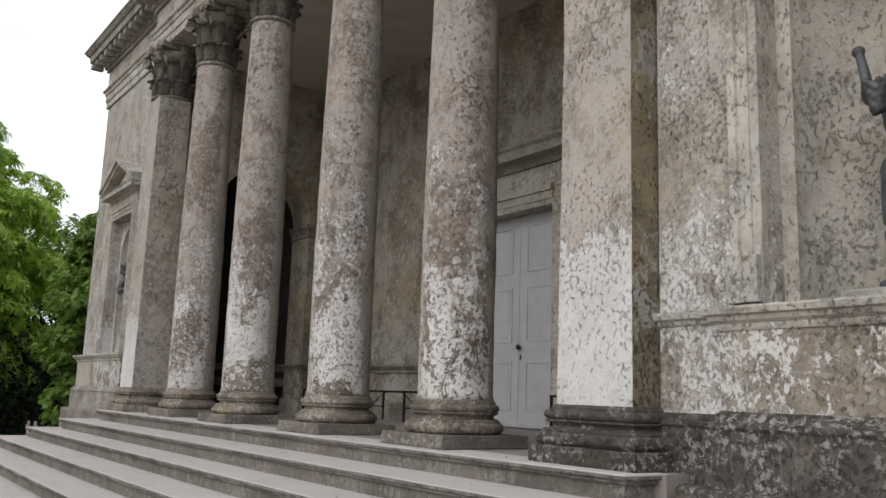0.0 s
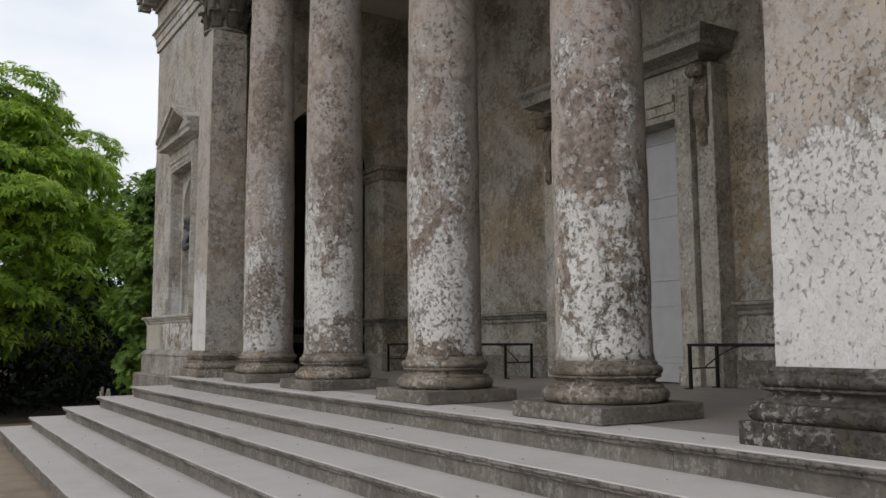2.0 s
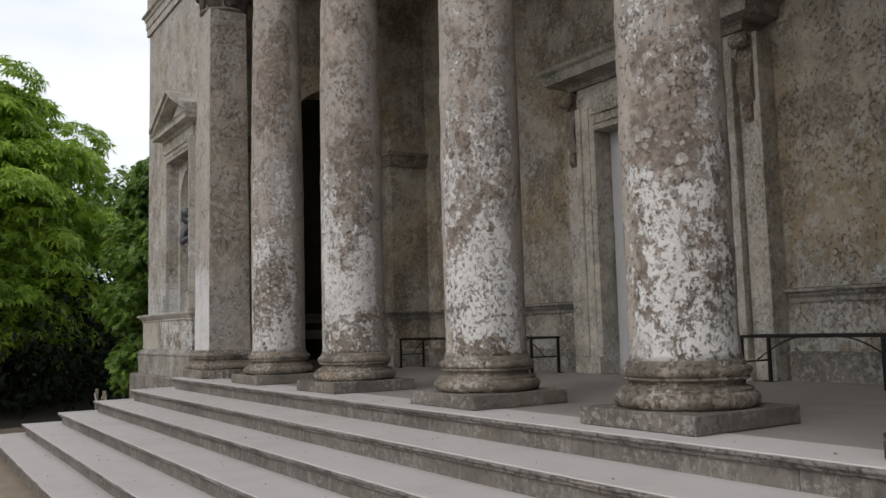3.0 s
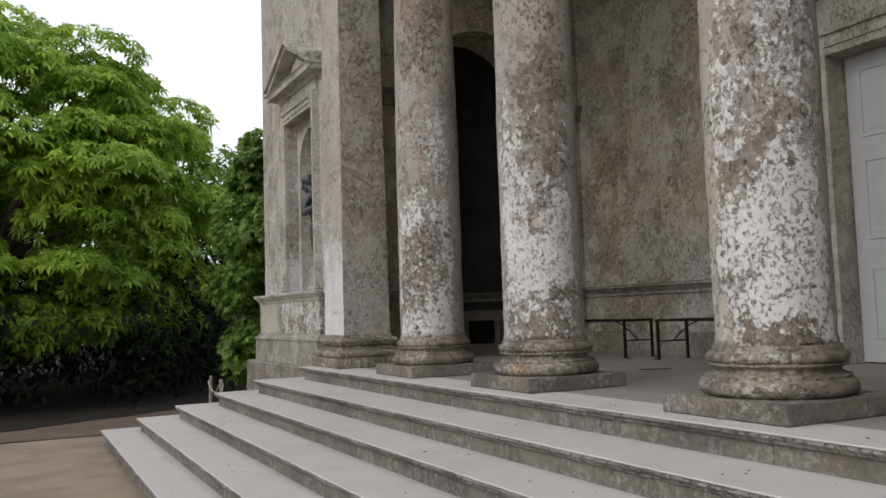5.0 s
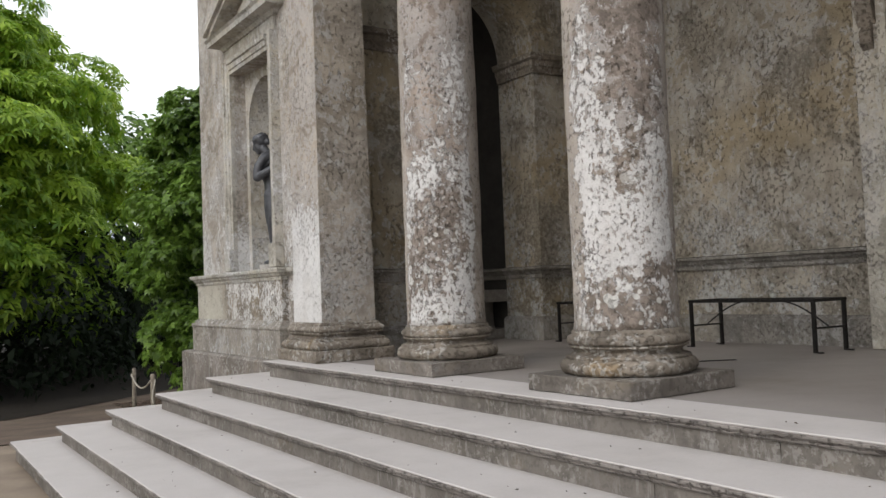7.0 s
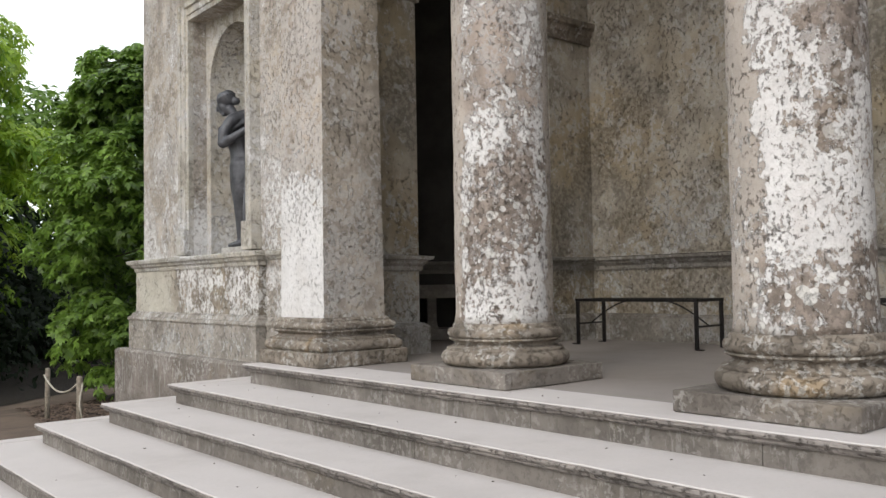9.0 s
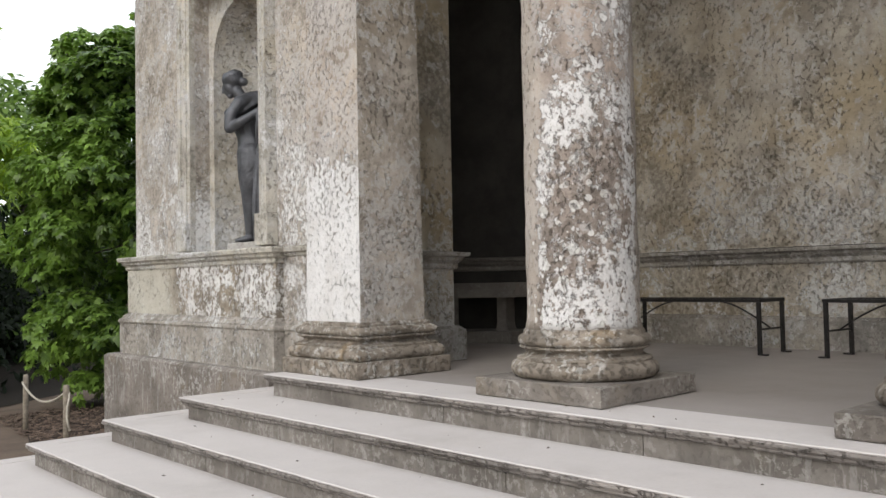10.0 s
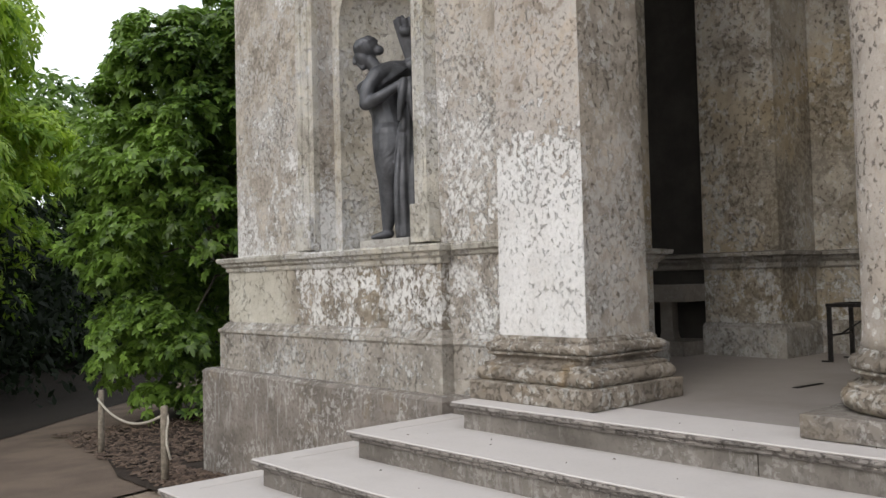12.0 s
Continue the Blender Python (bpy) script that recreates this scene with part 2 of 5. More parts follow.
M_COLUMN = stucco("weathered_column_render", base=(0.31, 0.262, 0.225), dark=(0.085, 0.068, 0.057), wash=(0.74, 0.73, 0.715), cover=1.08, upper=0.24, low=1.5, high=4.0, grey=0.72, ochre=0.15, grime=0.3, discs=0.8, scale=1.1, pits=0.6, bare=0.6, face=(-0.66, -0.75, 0.0))
M_ANTA = stucco("weathered_anta_render", base=(0.385, 0.338, 0.29), dark=(0.12, 0.10, 0.085), wash=(0.72, 0.715, 0.705), cover=1.6, upper=0.12, low=2.15, high=2.75, grey=0.8, ochre=0.1, grime=0.2, discs=0.1, pits=0.28, scale=1.1, bare=0.2, edge=1.3)
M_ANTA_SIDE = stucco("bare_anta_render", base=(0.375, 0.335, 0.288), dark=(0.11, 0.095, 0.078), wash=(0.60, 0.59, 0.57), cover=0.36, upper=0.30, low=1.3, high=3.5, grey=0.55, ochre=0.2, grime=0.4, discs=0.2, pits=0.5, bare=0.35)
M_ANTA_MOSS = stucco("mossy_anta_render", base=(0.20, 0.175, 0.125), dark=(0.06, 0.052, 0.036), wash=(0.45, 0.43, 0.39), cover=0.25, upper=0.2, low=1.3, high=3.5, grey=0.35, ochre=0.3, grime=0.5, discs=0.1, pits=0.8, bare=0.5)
M_WING = stucco("weathered_wing_render", base=(0.43, 0.388, 0.338), dark=(0.12, 0.105, 0.09), wash=(0.74, 0.735, 0.72), cover=0.80, upper=0.42, low=2.2, high=3.1, grey=0.72, ochre=0.14, grime=0.28, discs=0.15, pits=0.36, scale=1.15, bare=0.5, edge=0.8)
M_DADO = stucco("flaking_dado_render", base=(0.30, 0.26, 0.212), dark=(0.12, 0.10, 0.08), wash=(0.76, 0.75, 0.73), scale=1.0, cover=0.85, upper=0.75, low=1.0, high=2.4, grey=0.25, ochre=0.3, grime=0.2, discs=0.2, pits=0.4, smooth=(18.0, 18.5), bare=0.45)
M_INNER = stucco("damp_inner_render", base=(0.345, 0.315, 0.265), dark=(0.115, 0.095, 0.072), wash=(0.53, 0.53, 0.51), cover=0.75, upper=0.03, low=0.9, high=3.0, grey=0.42, ochre=0.5, grime=0.3, scale=0.95, discs=0.0, pits=0.6, bare=0.6)
M_FOOT = stucco("grey_foot_render", base=(0.34, 0.312, 0.275), wash=(0.60, 0.595, 0.58), cover=0.62, upper=0.5, low=0.6, high=1.6, grey=0.4, ochre=0.1, grime=0.3, discs=0.2, pits=0.5, bare=0.3)
M_PALE = stucco("pale_surround_render", base=(0.46, 0.435, 0.38), cover=0.42, upper=0.30, low=1.9, high=3.2, grey=0.6, ochre=0.2, grime=0.28, discs=0.05, pits=0.4)
M_RAIL = stucco("grey_rail_render", base=(0.27, 0.255, 0.23), wash=(0.45, 0.45, 0.44), cover=0.3, upper=0.2, low=1.0, high=2.2, grey=0.4, ochre=0.15, grime=0.4, scale=1.4, discs=0.0)
# near-black plaster: the deep shade of the arch recess put into the colour
M_DARK = plain("shade_dark_recess_plaster", (0.036, 0.033, 0.029), 0.95, 0, 0.3, 3.0, 0.2)
M_BASE = stone("lichened_base_stone", (0.255, 0.22, 0.18), (0.075, 0.062, 0.05), stain=(0.40, 0.25, 0.08), stain_amount=0.28, spots=0.6, pit=0.5, relief=0.9)
M_SLAB = stone("column_slab_stone", (0.21, 0.188, 0.166), (0.085, 0.073, 0.062), stain_amount=0.1, spots=0.35, pit=0.35, relief=0.8)
M_PLINTH = stone("dark_plinth_stone", (0.225, 0.20, 0.178), (0.085, 0.073, 0.062), stain_amount=0.15, spots=0.5, pit=0.4, runs=0.4)
M_PLINTH_DARK = stone("blackened_plinth_stone", (0.10, 0.088, 0.078), (0.038, 0.033, 0.029), stain=(0.15, 0.12, 0.05), stain_amount=0.2, spots=0.5, pit=0.45, runs=0.15, relief=0.9)
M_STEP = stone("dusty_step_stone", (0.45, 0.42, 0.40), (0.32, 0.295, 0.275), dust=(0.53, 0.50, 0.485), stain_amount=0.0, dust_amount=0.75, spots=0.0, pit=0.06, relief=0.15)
# worn nosing, greyed so that the shade line under the lip is painted in
M_NOSE = stone("worn_shade_nosing_stone", (0.25, 0.228, 0.21), (0.07, 0.06, 0.052), stain_amount=0.05, spots=0.1, pit=0.6, relief=0.9)
# upright risers coloured far darker than the treads, their lesser light painted in
M_RISER = stone("shade_grey_riser_stone", (0.185, 0.168, 0.150), (0.075, 0.066, 0.057), stain_amount=0.08, spots=0.25, pit=0.30, relief=0.5, runs=0.22)
# floor stone set below the tread tone, the portico's shade in its colour
M_FLOOR = stone("shade_dark_floor_stone", (0.235, 0.212, 0.195), (0.15, 0.13, 0.12), dust=(0.315, 0.288, 0.27), stain_amount=0.0, dust_amount=0.6, spots=0.0, pit=0.08, relief=0.2)
M_CARVED = stone("carved_capital_stone", (0.25, 0.225, 0.195), (0.07, 0.06, 0.05), stain_amount=0.1, spots=0.3)
M_CORNICE = stone("dark_cornice_stone", (0.31, 0.295, 0.265), (0.06, 0.055, 0.045), stain_amount=0.15, spots=0.35)
M_CEIL = plain("pale_plaster_ceiling", (0.50, 0.47, 0.42), 0.9, 0, 0.12, 2.0, 0.1)
# stone of the recess seat and rail, darkened to include the shade there
M_SEAT = stone("shade_darkened_seat_stone", (0.17, 0.155, 0.135), (0.09, 0.08, 0.065), stain_amount=0.1, spots=0.1, pit=0.2)
M_DOOR = plain("grey_door_paint", (0.47, 0.48, 0.50), 0.55, 0, 0.05, 5.0, 0.1)
M_IRON = plain("black_iron", (0.025, 0.023, 0.022), 0.45, 0.6, 0.3, 20, 0.2)
M_STATUE = plain("dark_lead_statue", (0.085, 0.088, 0.098), 0.45, 0.25, 0.35, 9, 0.3)
M_STATUE_BASE = stone("statue_base_stone", (0.40, 0.385, 0.36), (0.2, 0.18, 0.16), stain_amount=0.1)
M_GROUND = gravel_mat("sandy_gravel", (0.32, 0.26, 0.20), (0.235, 0.19, 0.15), (0.15, 0.12, 0.095), 70)
# path earth darker than the gravel, tree shade included in the colour
M_PATH = gravel_mat("damp_shade_earth_path", (0.165, 0.126, 0.098), (0.115, 0.088, 0.07), (0.075, 0.058, 0.047), 60)
M_MULCH = gravel_mat("bark_mulch", (0.042, 0.032, 0.025), (0.028, 0.021, 0.017), (0.075, 0.058, 0.046), 28)
# soil under the trees, with their shade mixed into its dark colour
M_WOODFLOOR = gravel_mat("shade_dark_woodland_soil", (0.024, 0.019, 0.014), (0.017, 0.013, 0.010), (0.04, 0.03, 0.023), 28)
M_WOOD = plain("weathered_post_wood", (0.22, 0.19, 0.15), 0.85, 0, 0.3, 22, 0.4)
M_ROPE = plain("pale_rope", (0.40, 0.37, 0.31), 0.9, 0, 0.25, 60, 0.5)
M_BARK = plain("tree_bark", (0.09, 0.075, 0.06), 0.9, 0, 0.4, 12, 0.6)
M_LEAF_CHESTNUT = leaf_mat("chestnut_leaves", (0.10, 0.21, 0.018), (0.42, 0.57, 0.06))
M_LEAF_LAUREL = leaf_mat("laurel_leaves", (0.018, 0.048, 0.012), (0.25, 0.40, 0.07), 0.34)
M_LEAF_WOOD = leaf_mat("woodland_leaves", (0.045, 0.095, 0.018), (0.18, 0.29, 0.045))
# undergrowth leaves coloured near-black to carry the deep shade under the trees
M_LEAF_UNDER = leaf_mat("shade_darkened_leaves", (0.004, 0.009, 0.003), (0.011, 0.021, 0.006), 0.8)


# ---- builders ----
def thing(name, label="", category="", group="", kind="", at=(0, 0, 0)):
    ob = new(name)
    ob.location = at
    ob.empty_display_size = 0.1
    return tagged(ob, label, category, group, kind)


def part(name, bm, material, parent=None, label="", smooth=False):
    """Link a bmesh as one mesh object under parent; its vertices are in the parent's space."""
    me = bpy.data.meshes.new(name)
    bmesh.ops.recalc_face_normals(bm, faces=bm.faces)
    bm.to_mesh(me)
    bm.free()
    if smooth:
        for p in me.polygons:
            p.use_smooth = True
    me.materials.append(material)
    ob = new(name, me)
    if parent is not None:
        ob.parent = parent
    if label:
        ob["label"] = label
    return ob


def add_box(bm, x0, x1, y0, y1, z0, z1, bevel=0.0):
    r = bmesh.ops.create_cube(bm, size=1)
    vs = r["verts"]
    for v in vs:
        v.co = Vector((x0 + (v.co.x + 0.5) * (x1 - x0), y0 + (v.co.y + 0.5) * (y1 - y0), z0 + (v.co.z + 0.5) * (z1 - z0)))
    if bevel:
        es = list({e for v in vs for e in v.link_edges})
        bmesh.ops.bevel(bm, geom=es, offset=bevel, segments=2, affect="EDGES", profile=0.6)
    return bm


def box(*a):
    return add_box(bmesh.new(), *a)


def lathe(profile, seg=48, wobble=0.0, seed=0.0, at=(0, 0)):
    """Turn (radius, z) pairs about the z axis; wobble roughens the surface."""
    bm = bmesh.new()
    rings = []
    for r, z in profile:
        ring = []
        for i in range(seg):
            a = 2 * math.pi * i / seg
            rr = r
            if wobble:
                p = Vector((math.cos(a) * r * 3 + seed, math.sin(a) * r * 3, z * 3))
                rr += wobble * (noise.noise(p) + 0.6 * noise.noise(p * 3.1) + 0.45 * noise.noise(p * 7.7))
            ring.append(bm.verts.new((at[0] + rr * math.cos(a), at[1] + rr * math.sin(a), z)))
        rings.append(ring)
    for a, b in zip(rings, rings[1:]):
        for i in range(seg):
            j = (i + 1) % seg
            bm.faces.new((a[i], a[j], b[j], b[i]))
    bm.faces.new(rings[0][::-1])
    bm.faces.new(rings[-1])
    return bm


def sweep(profile, path, closed=False, bm=None):
    """Carry a closed (out, z) outline along a plan path, mitred; out is to the left of the way."""
    bm = bm or bmesh.new()
    n = len(path)
    rows = []
    for i, p in enumerate(path):
        p = Vector(p)
        before = Vector(path[i - 1]) if (closed or i > 0) else None
        after = Vector(path[(i + 1) % n]) if (closed or i < n - 1) else None
        d1 = (p - before).normalized() if before is not None else (after - p).normalized()
        d2 = (after - p).normalized() if after is not None else d1
        n1, n2 = Vector((-d1.y, d1.x)), Vector((-d2.y, d2.x))
        m = (n1 + n2)
        m = m / max(0.3, m.dot(n1))
        rows.append([bm.verts.new((p.x + m.x * o, p.y + m.y * o, z)) for o, z in profile])
    k = len(profile)
    pairs = list(zip(rows, rows[1:])) + ([(rows[-1], rows[0])] if closed else [])
    for a, b in pairs:
        for i in range(k):
            j = (i + 1) % k
            bm.faces.new((a[i], a[j], b[j], b[i]))
    if not closed:
        bm.faces.new(rows[0][::-1])
        bm.faces.new(rows[-1])
    return bm


def rect_path(x0, x1, y0, y1):
    """A closed plan loop whose left side is outside."""
    return [(x0, y0), (x0, y1), (x1, y1), (x1, y0)]


def prism(outline, axis, lo, hi):
    """Push a flat outline through along axis x, y or z. Outline pairs are (y, z), (x, z) or (x, y)."""
    bm = bmesh.new()
    def at(p, d):
        return {"x": (d, p[0], p[1]), "y": (p[0], d, p[1]), "z": (p[0], p[1], d)}[axis]
    a = [bm.verts.new(at(p, lo)) for p in outline]
    b = [bm.verts.new(at(p, hi)) for p in outline]
    n = len(outline)
    for i in range(n):
        j = (i + 1) % n
        bm.faces.new((a[i], a[j], b[j], b[i]))
    fa, fb = bm.faces.new(a[::-1]), bm.faces.new(b)
    fa.normal_update()
    fb.normal_update()
    bmesh.ops.triangulate(bm, faces=[fa, fb])
    return bm


def tube(points, radius, seg=8, bm=None):
    """A round bar through the points."""
    bm = bm or bmesh.new()
    rings = []
    pts = [Vector(p) for p in points]
    for i, p in enumerate(pts):
        d = (pts[min(i + 1, len(pts) - 1)] - pts[max(i - 1, 0)]).normalized()
        side = d.cross(Vector((0, 0, 1)))
        side = side.normalized() if side.length > 0.05 else Vector((1, 0, 0))
        up = side.cross(d).normalized()
        r = radius[i] if isinstance(radius, (list, tuple)) else radius
        rings.append([bm.verts.new(p + side * r * math.cos(2 * math.pi * k / seg) + up * r * math.sin(2 * math.pi * k / seg)) for k in range(seg)])
    for a, b in zip(rings, rings[1:]):
        for i in range(seg):
            j = (i + 1) % seg
            bm.faces.new((a[i], a[j], b[j], b[i]))
    bm.faces.new(rings[0][::-1])
    bm.faces.new(rings[-1])
    return bm


def arc(cx, cz, r, a0, a1, n):
    return [(cx + r * math.cos(radians(a0 + (a1 - a0) * i / n)), cz + r * math.sin(radians(a0 + (a1 - a0) * i / n))) for i in range(n + 1)]


# ---- the plan ----
YC = 9.60            # middle of the facade
P = 0.99             # portico floor
COL_X = 4.752
CAP = 7.50           # top of the capitals
NECK = 6.51
BACK = 8.46          # back wall of the portico
END = 15.24          # end wall of the portico
WALL = 4.66          # face of the wings
CEIL = 7.54
WING_END = 19.35
TOP = 9.05


def mir(y, s):
    return YC + s * y


# ---- ground ----
def ground_z(x, y):
    t = min(max((y - 17.5) / 9.0, 0.0), 1.3)
    return -0.03 - 0.44 * t


def build_ground():
    bm = bmesh.new()
    xs = [-3000, -300, -60, -20] + [-10 + i * 1.0 for i in range(41)] + [45, 80, 300, 3000]
    ys = [-3000, -300, -60, -20] + [-10 + i * 1.0 for i in range(61)] + [60, 80, 300, 3000]
    grid = [[bm.verts.new((x, y, ground_z(x, y) + (0.012 * noise.noise(Vector((x * 0.6, y * 0.6, 0))) if abs(x) < 40 else 0))) for y in ys] for x in xs]
    for i in range(len(xs) - 1):
        for j in range(len(ys) - 1):
            bm.faces.new((grid[i][j], grid[i + 1][j], grid[i + 1][j + 1], grid[i][j + 1]))
    ob = part("ground", bm, M_GROUND, None, smooth=True)
    tagged(ob, "sandy gravel ground and path in front of the steps", "ground", kind="structure")


build_ground()


# ---- steps and floor ----
NOSE_X = [4.07, 3.58, 3.15, 2.70, 2.25, 1.83]
NOSE_Y = [5.94, 6.38, 6.80, 7.16, 7.53, 7.90]


def build_steps():
    steps = thing("steps", "wide pale stone entrance steps with dusty worn treads", "steps", kind="structure", at=(3.0, YC, 0))
    off = Vector(steps.location)
    for i in range(6):
        top = P - 0.165 * i
        x0, half = NOSE_X[i], NOSE_Y[i]
        x1 = NOSE_X[i - 1] + 0.30 if i else 4.55
        x1 = max(x1, 4.44) if i else x1
        bm = bmesh.new()
        lip = [(-0.16, top), (0.020, top), (0.027, top - 0.006), (0.022, top - 0.012), (-0.16, top - 0.012)]
        edge = [(-0.05, top - 0.010), (0.020, top - 0.010), (0.029, top - 0.017), (0.029, top - 0.028), (0.018, top - 0.038), (0.008, top - 0.040), (0.008, top - 0.052), (-0.004, top - 0.062), (-0.05, top - 0.062)]
        # tread slab with a rounded nosing on three sides
        n = 120
        y0, y1 = -half + (0.26 if i else 0.0), half
        path = [(4.46, y0), (x0 + 0.03, y0)] + [(x0 + 0.03 + 0.008 * noise.noise(Vector((i * 3.1, k * 0.9, 0))), y0 + (y1 - y0) * k / n) for k in range(4, n - 3)] + [(x0 + 0.03, y1), (4.46, y1)]
        sweep(lip, path, bm=bm)
        add_box(bm, x0 + 0.12, x1, y0 + 0.12, y1 - 0.12, top - 0.05, top - 0.003)
        bmesh.ops.translate(bm, verts=bm.verts, vec=(-off.x, 0, 0))
        part("tread", bm, M_STEP, steps, "pale dusty tread")
        bm = sweep(edge, path)
        for v in bm.verts:
            q = Vector((v.co.x * 9, v.co.y * 2.7, v.co.z * 30))
            v.co.x += 0.010 * noise.noise(q) - off.x
            v.co.z += 0.003 * noise.noise(q + Vector((9, 1, 4)))
        part("nosing", bm, M_NOSE, steps, "chipped moulded nosing, greyed for the shade under the tread lip")
        # riser stones below the nosing
        cuts = [y0 + 0.03]
        k = 0
        while cuts[-1] < y1 - 2.2:
            cuts.append(cuts[-1] + 1.35 + 0.5 * abs(noise.noise(Vector((i * 7.7, k * 1.9, 4)))))
            k += 1
        cuts.append(y1 - 0.03)
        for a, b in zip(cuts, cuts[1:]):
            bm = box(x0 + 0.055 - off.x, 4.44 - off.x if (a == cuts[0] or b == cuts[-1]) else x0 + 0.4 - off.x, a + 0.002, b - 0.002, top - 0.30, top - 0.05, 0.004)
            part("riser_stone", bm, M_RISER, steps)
    bm = bmesh.new()
    add_box(bm, 4.40, BACK + 0.3, 3.6, 15.6, 0.6, P - 0.004)
    add_box(bm, 5.7, 8.1, 15.6, 17.6, 0.6, P - 0.004)
    tagged(part("floor", bm, M_FLOOR), "grey dusty stone portico floor, darkened for the shade inside", "floor", kind="structure")


build_steps()


# ---- columns and antae ----
def acanthus(w, h, curl, radius, base_z, angle, bm=None):
    """One curled, lobed leaf standing on a bell of that radius."""
    bm = bm or bmesh.new()
    rows, cols = 7, 5
    grid = []
    for i in range(rows):
        t = i / (rows - 1)
        out = 0.012 + 0.02 * t + curl * max(0, t - 0.45) ** 1.6 * 2.2
        z = base_z + h * (t if t < 0.85 else 0.85 - (t - 0.85) * 0.9)
        width = w * (0.75 + 0.35 * math.sin(t * math.pi * 0.9)) * (1.0 if i % 2 else 0.82) * (1.0 - 0.55 * max(0, t - 0.7) / 0.3)
        row = []
        for j in range(cols):
            s = (j / (cols - 1) - 0.5) * 2
            r = radius + out - 0.018 * abs(s) ** 1.5 + (0.012 if j == 2 else 0)
            a = angle + s * width / 2 / radius
            row.append(bm.verts.new((r * math.cos(a), r * math.sin(a), z - 0.02 * abs(s))))
        grid.append(row)
    for a, b in zip(grid, grid[1:]):
        for j in range(cols - 1):
            bm.faces.new((a[j], a[j + 1], b[j + 1], b[j]))
    bmesh.ops.solidify(bm, geom=bm.faces[:], thickness=0.018)
    return bm


def volute(r0, a, z, size=0.085):
    """A scroll at a corner of the abacus."""
    pts = []
    c, s = math.cos(a), math.sin(a)
    for k in range(15):
        u = k / 14
        th = radians(-110 + 560 * u)
        rr = size * (1 - 0.78 * u)
        o, zz = r0 + rr * math.cos(th), z + rr * math.sin(th)
        pts.append((o * c, o * s, zz))
    return tube([((r0 - 0.2) * c, (r0 - 0.2) * s, z - 0.26)] + pts, [0.028] + [0.026 - 0.010 * k / 14 for k in range(15)], 6)


def capital(parent, square, z0, z1, r):
    """Bell, two tiers of leaves, corner scrolls and a hollow-sided abacus."""
    h = z1 - z0
    cap = part("capital", lathe([(r, z0), (r + 0.03, z0 + 0.012), (r + 0.035, z0 + 0.03), (r + 0.03, z0 + 0.05), (r - 0.005, z0 + 0.06), (r - 0.005, z0 + h * 0.5), (r + 0.06, z0 + h * 0.8), (r + 0.11, z0 + h * 0.87)], 32), M_CARVED, parent, "weathered carved leaf capital", True)
    for tier, (count, hh, ww, zz, cu) in enumerate(((8, 0.36, 0.25, 0.06, 0.10), (8, 0.58, 0.24, 0.10, 0.13))):
        for k in range(count):
            a = 2 * math.pi * (k + 0.5 * tier) / count
            part("leaf", acanthus(ww, h * hh, cu, r + 0.01 + 0.012 * (1 - tier), z0 + zz * h + (0.0 if tier == 0 else 0.14 * h), a), M_CARVED, cap, smooth=True)
    for k in range(4):
        a = math.pi / 4 + k * math.pi / 2
        part("scroll", volute(r + 0.22, a, z1 - 0.19, 0.10), M_CARVED, cap, smooth=True)
        part("flower", box(*[v for v in (
            (r + 0.12) * math.cos(a - math.pi / 4) - 0.06, (r + 0.12) * math.cos(a - math.pi / 4) + 0.06,
            (r + 0.12) * math.sin(a - math.pi / 4) - 0.06, (r + 0.12) * math.sin(a - math.pi / 4) + 0.06)], z1 - 0.17, z1 - 0.03, 0.03), M_CARVED, cap, smooth=True)
    # abacus
    out = []
    R = r + 0.26
    for k in range(4):
        a0 = math.pi / 4 + k * math.pi / 2
        p0 = Vector((R * 1.18 * math.cos(a0), R * 1.18 * math.sin(a0)))
        p1 = Vector((R * 1.18 * math.cos(a0 + math.pi / 2), R * 1.18 * math.sin(a0 + math.pi / 2)))
        mid = (p0 + p1) / 2
        for i in range(1, 10):
            t = i / 10
            p = p0.lerp(p1, t) - mid.normalized() * 0.09 * math.sin(math.pi * t)
            out.append((p.x, p.y))
    bm = prism(out, "z", z1 - 0.10, z1 - 0.002)
    part("abacus", bm, M_CARVED, cap)
    return cap


def attic_base(z):
    """The base mouldings above the plinth: (out, z) from the shaft's face."""
    prof = [(0.05, z)]
    for a in range(-75, 81, 15):
        prof.append((0.052 + 0.053 * math.cos(radians(a)), z + 0.053 + 0.051 * math.sin(radians(a))))
    prof += [(0.068, z + 0.106), (0.068, z + 0.118), (0.060, z + 0.121)]
    for a in range(0, 181, 30):
        prof.append((0.056 - 0.040 * math.sin(radians(a)) - 0.010 * a / 180, z + 0.122 + 0.050 * a / 180))
    prof += [(0.052, z + 0.174), (0.052, z + 0.184), (0.040, z + 0.187)]
    for a in range(-75, 81, 15):
        prof.append((0.026 + 0.036 * math.cos(radians(a)), z + 0.220 + 0.033 * math.sin(radians(a))))
    prof += [(0.026, z + 0.256), (0.026, z + 0.272), (0.010, z + 0.29)]
    return prof


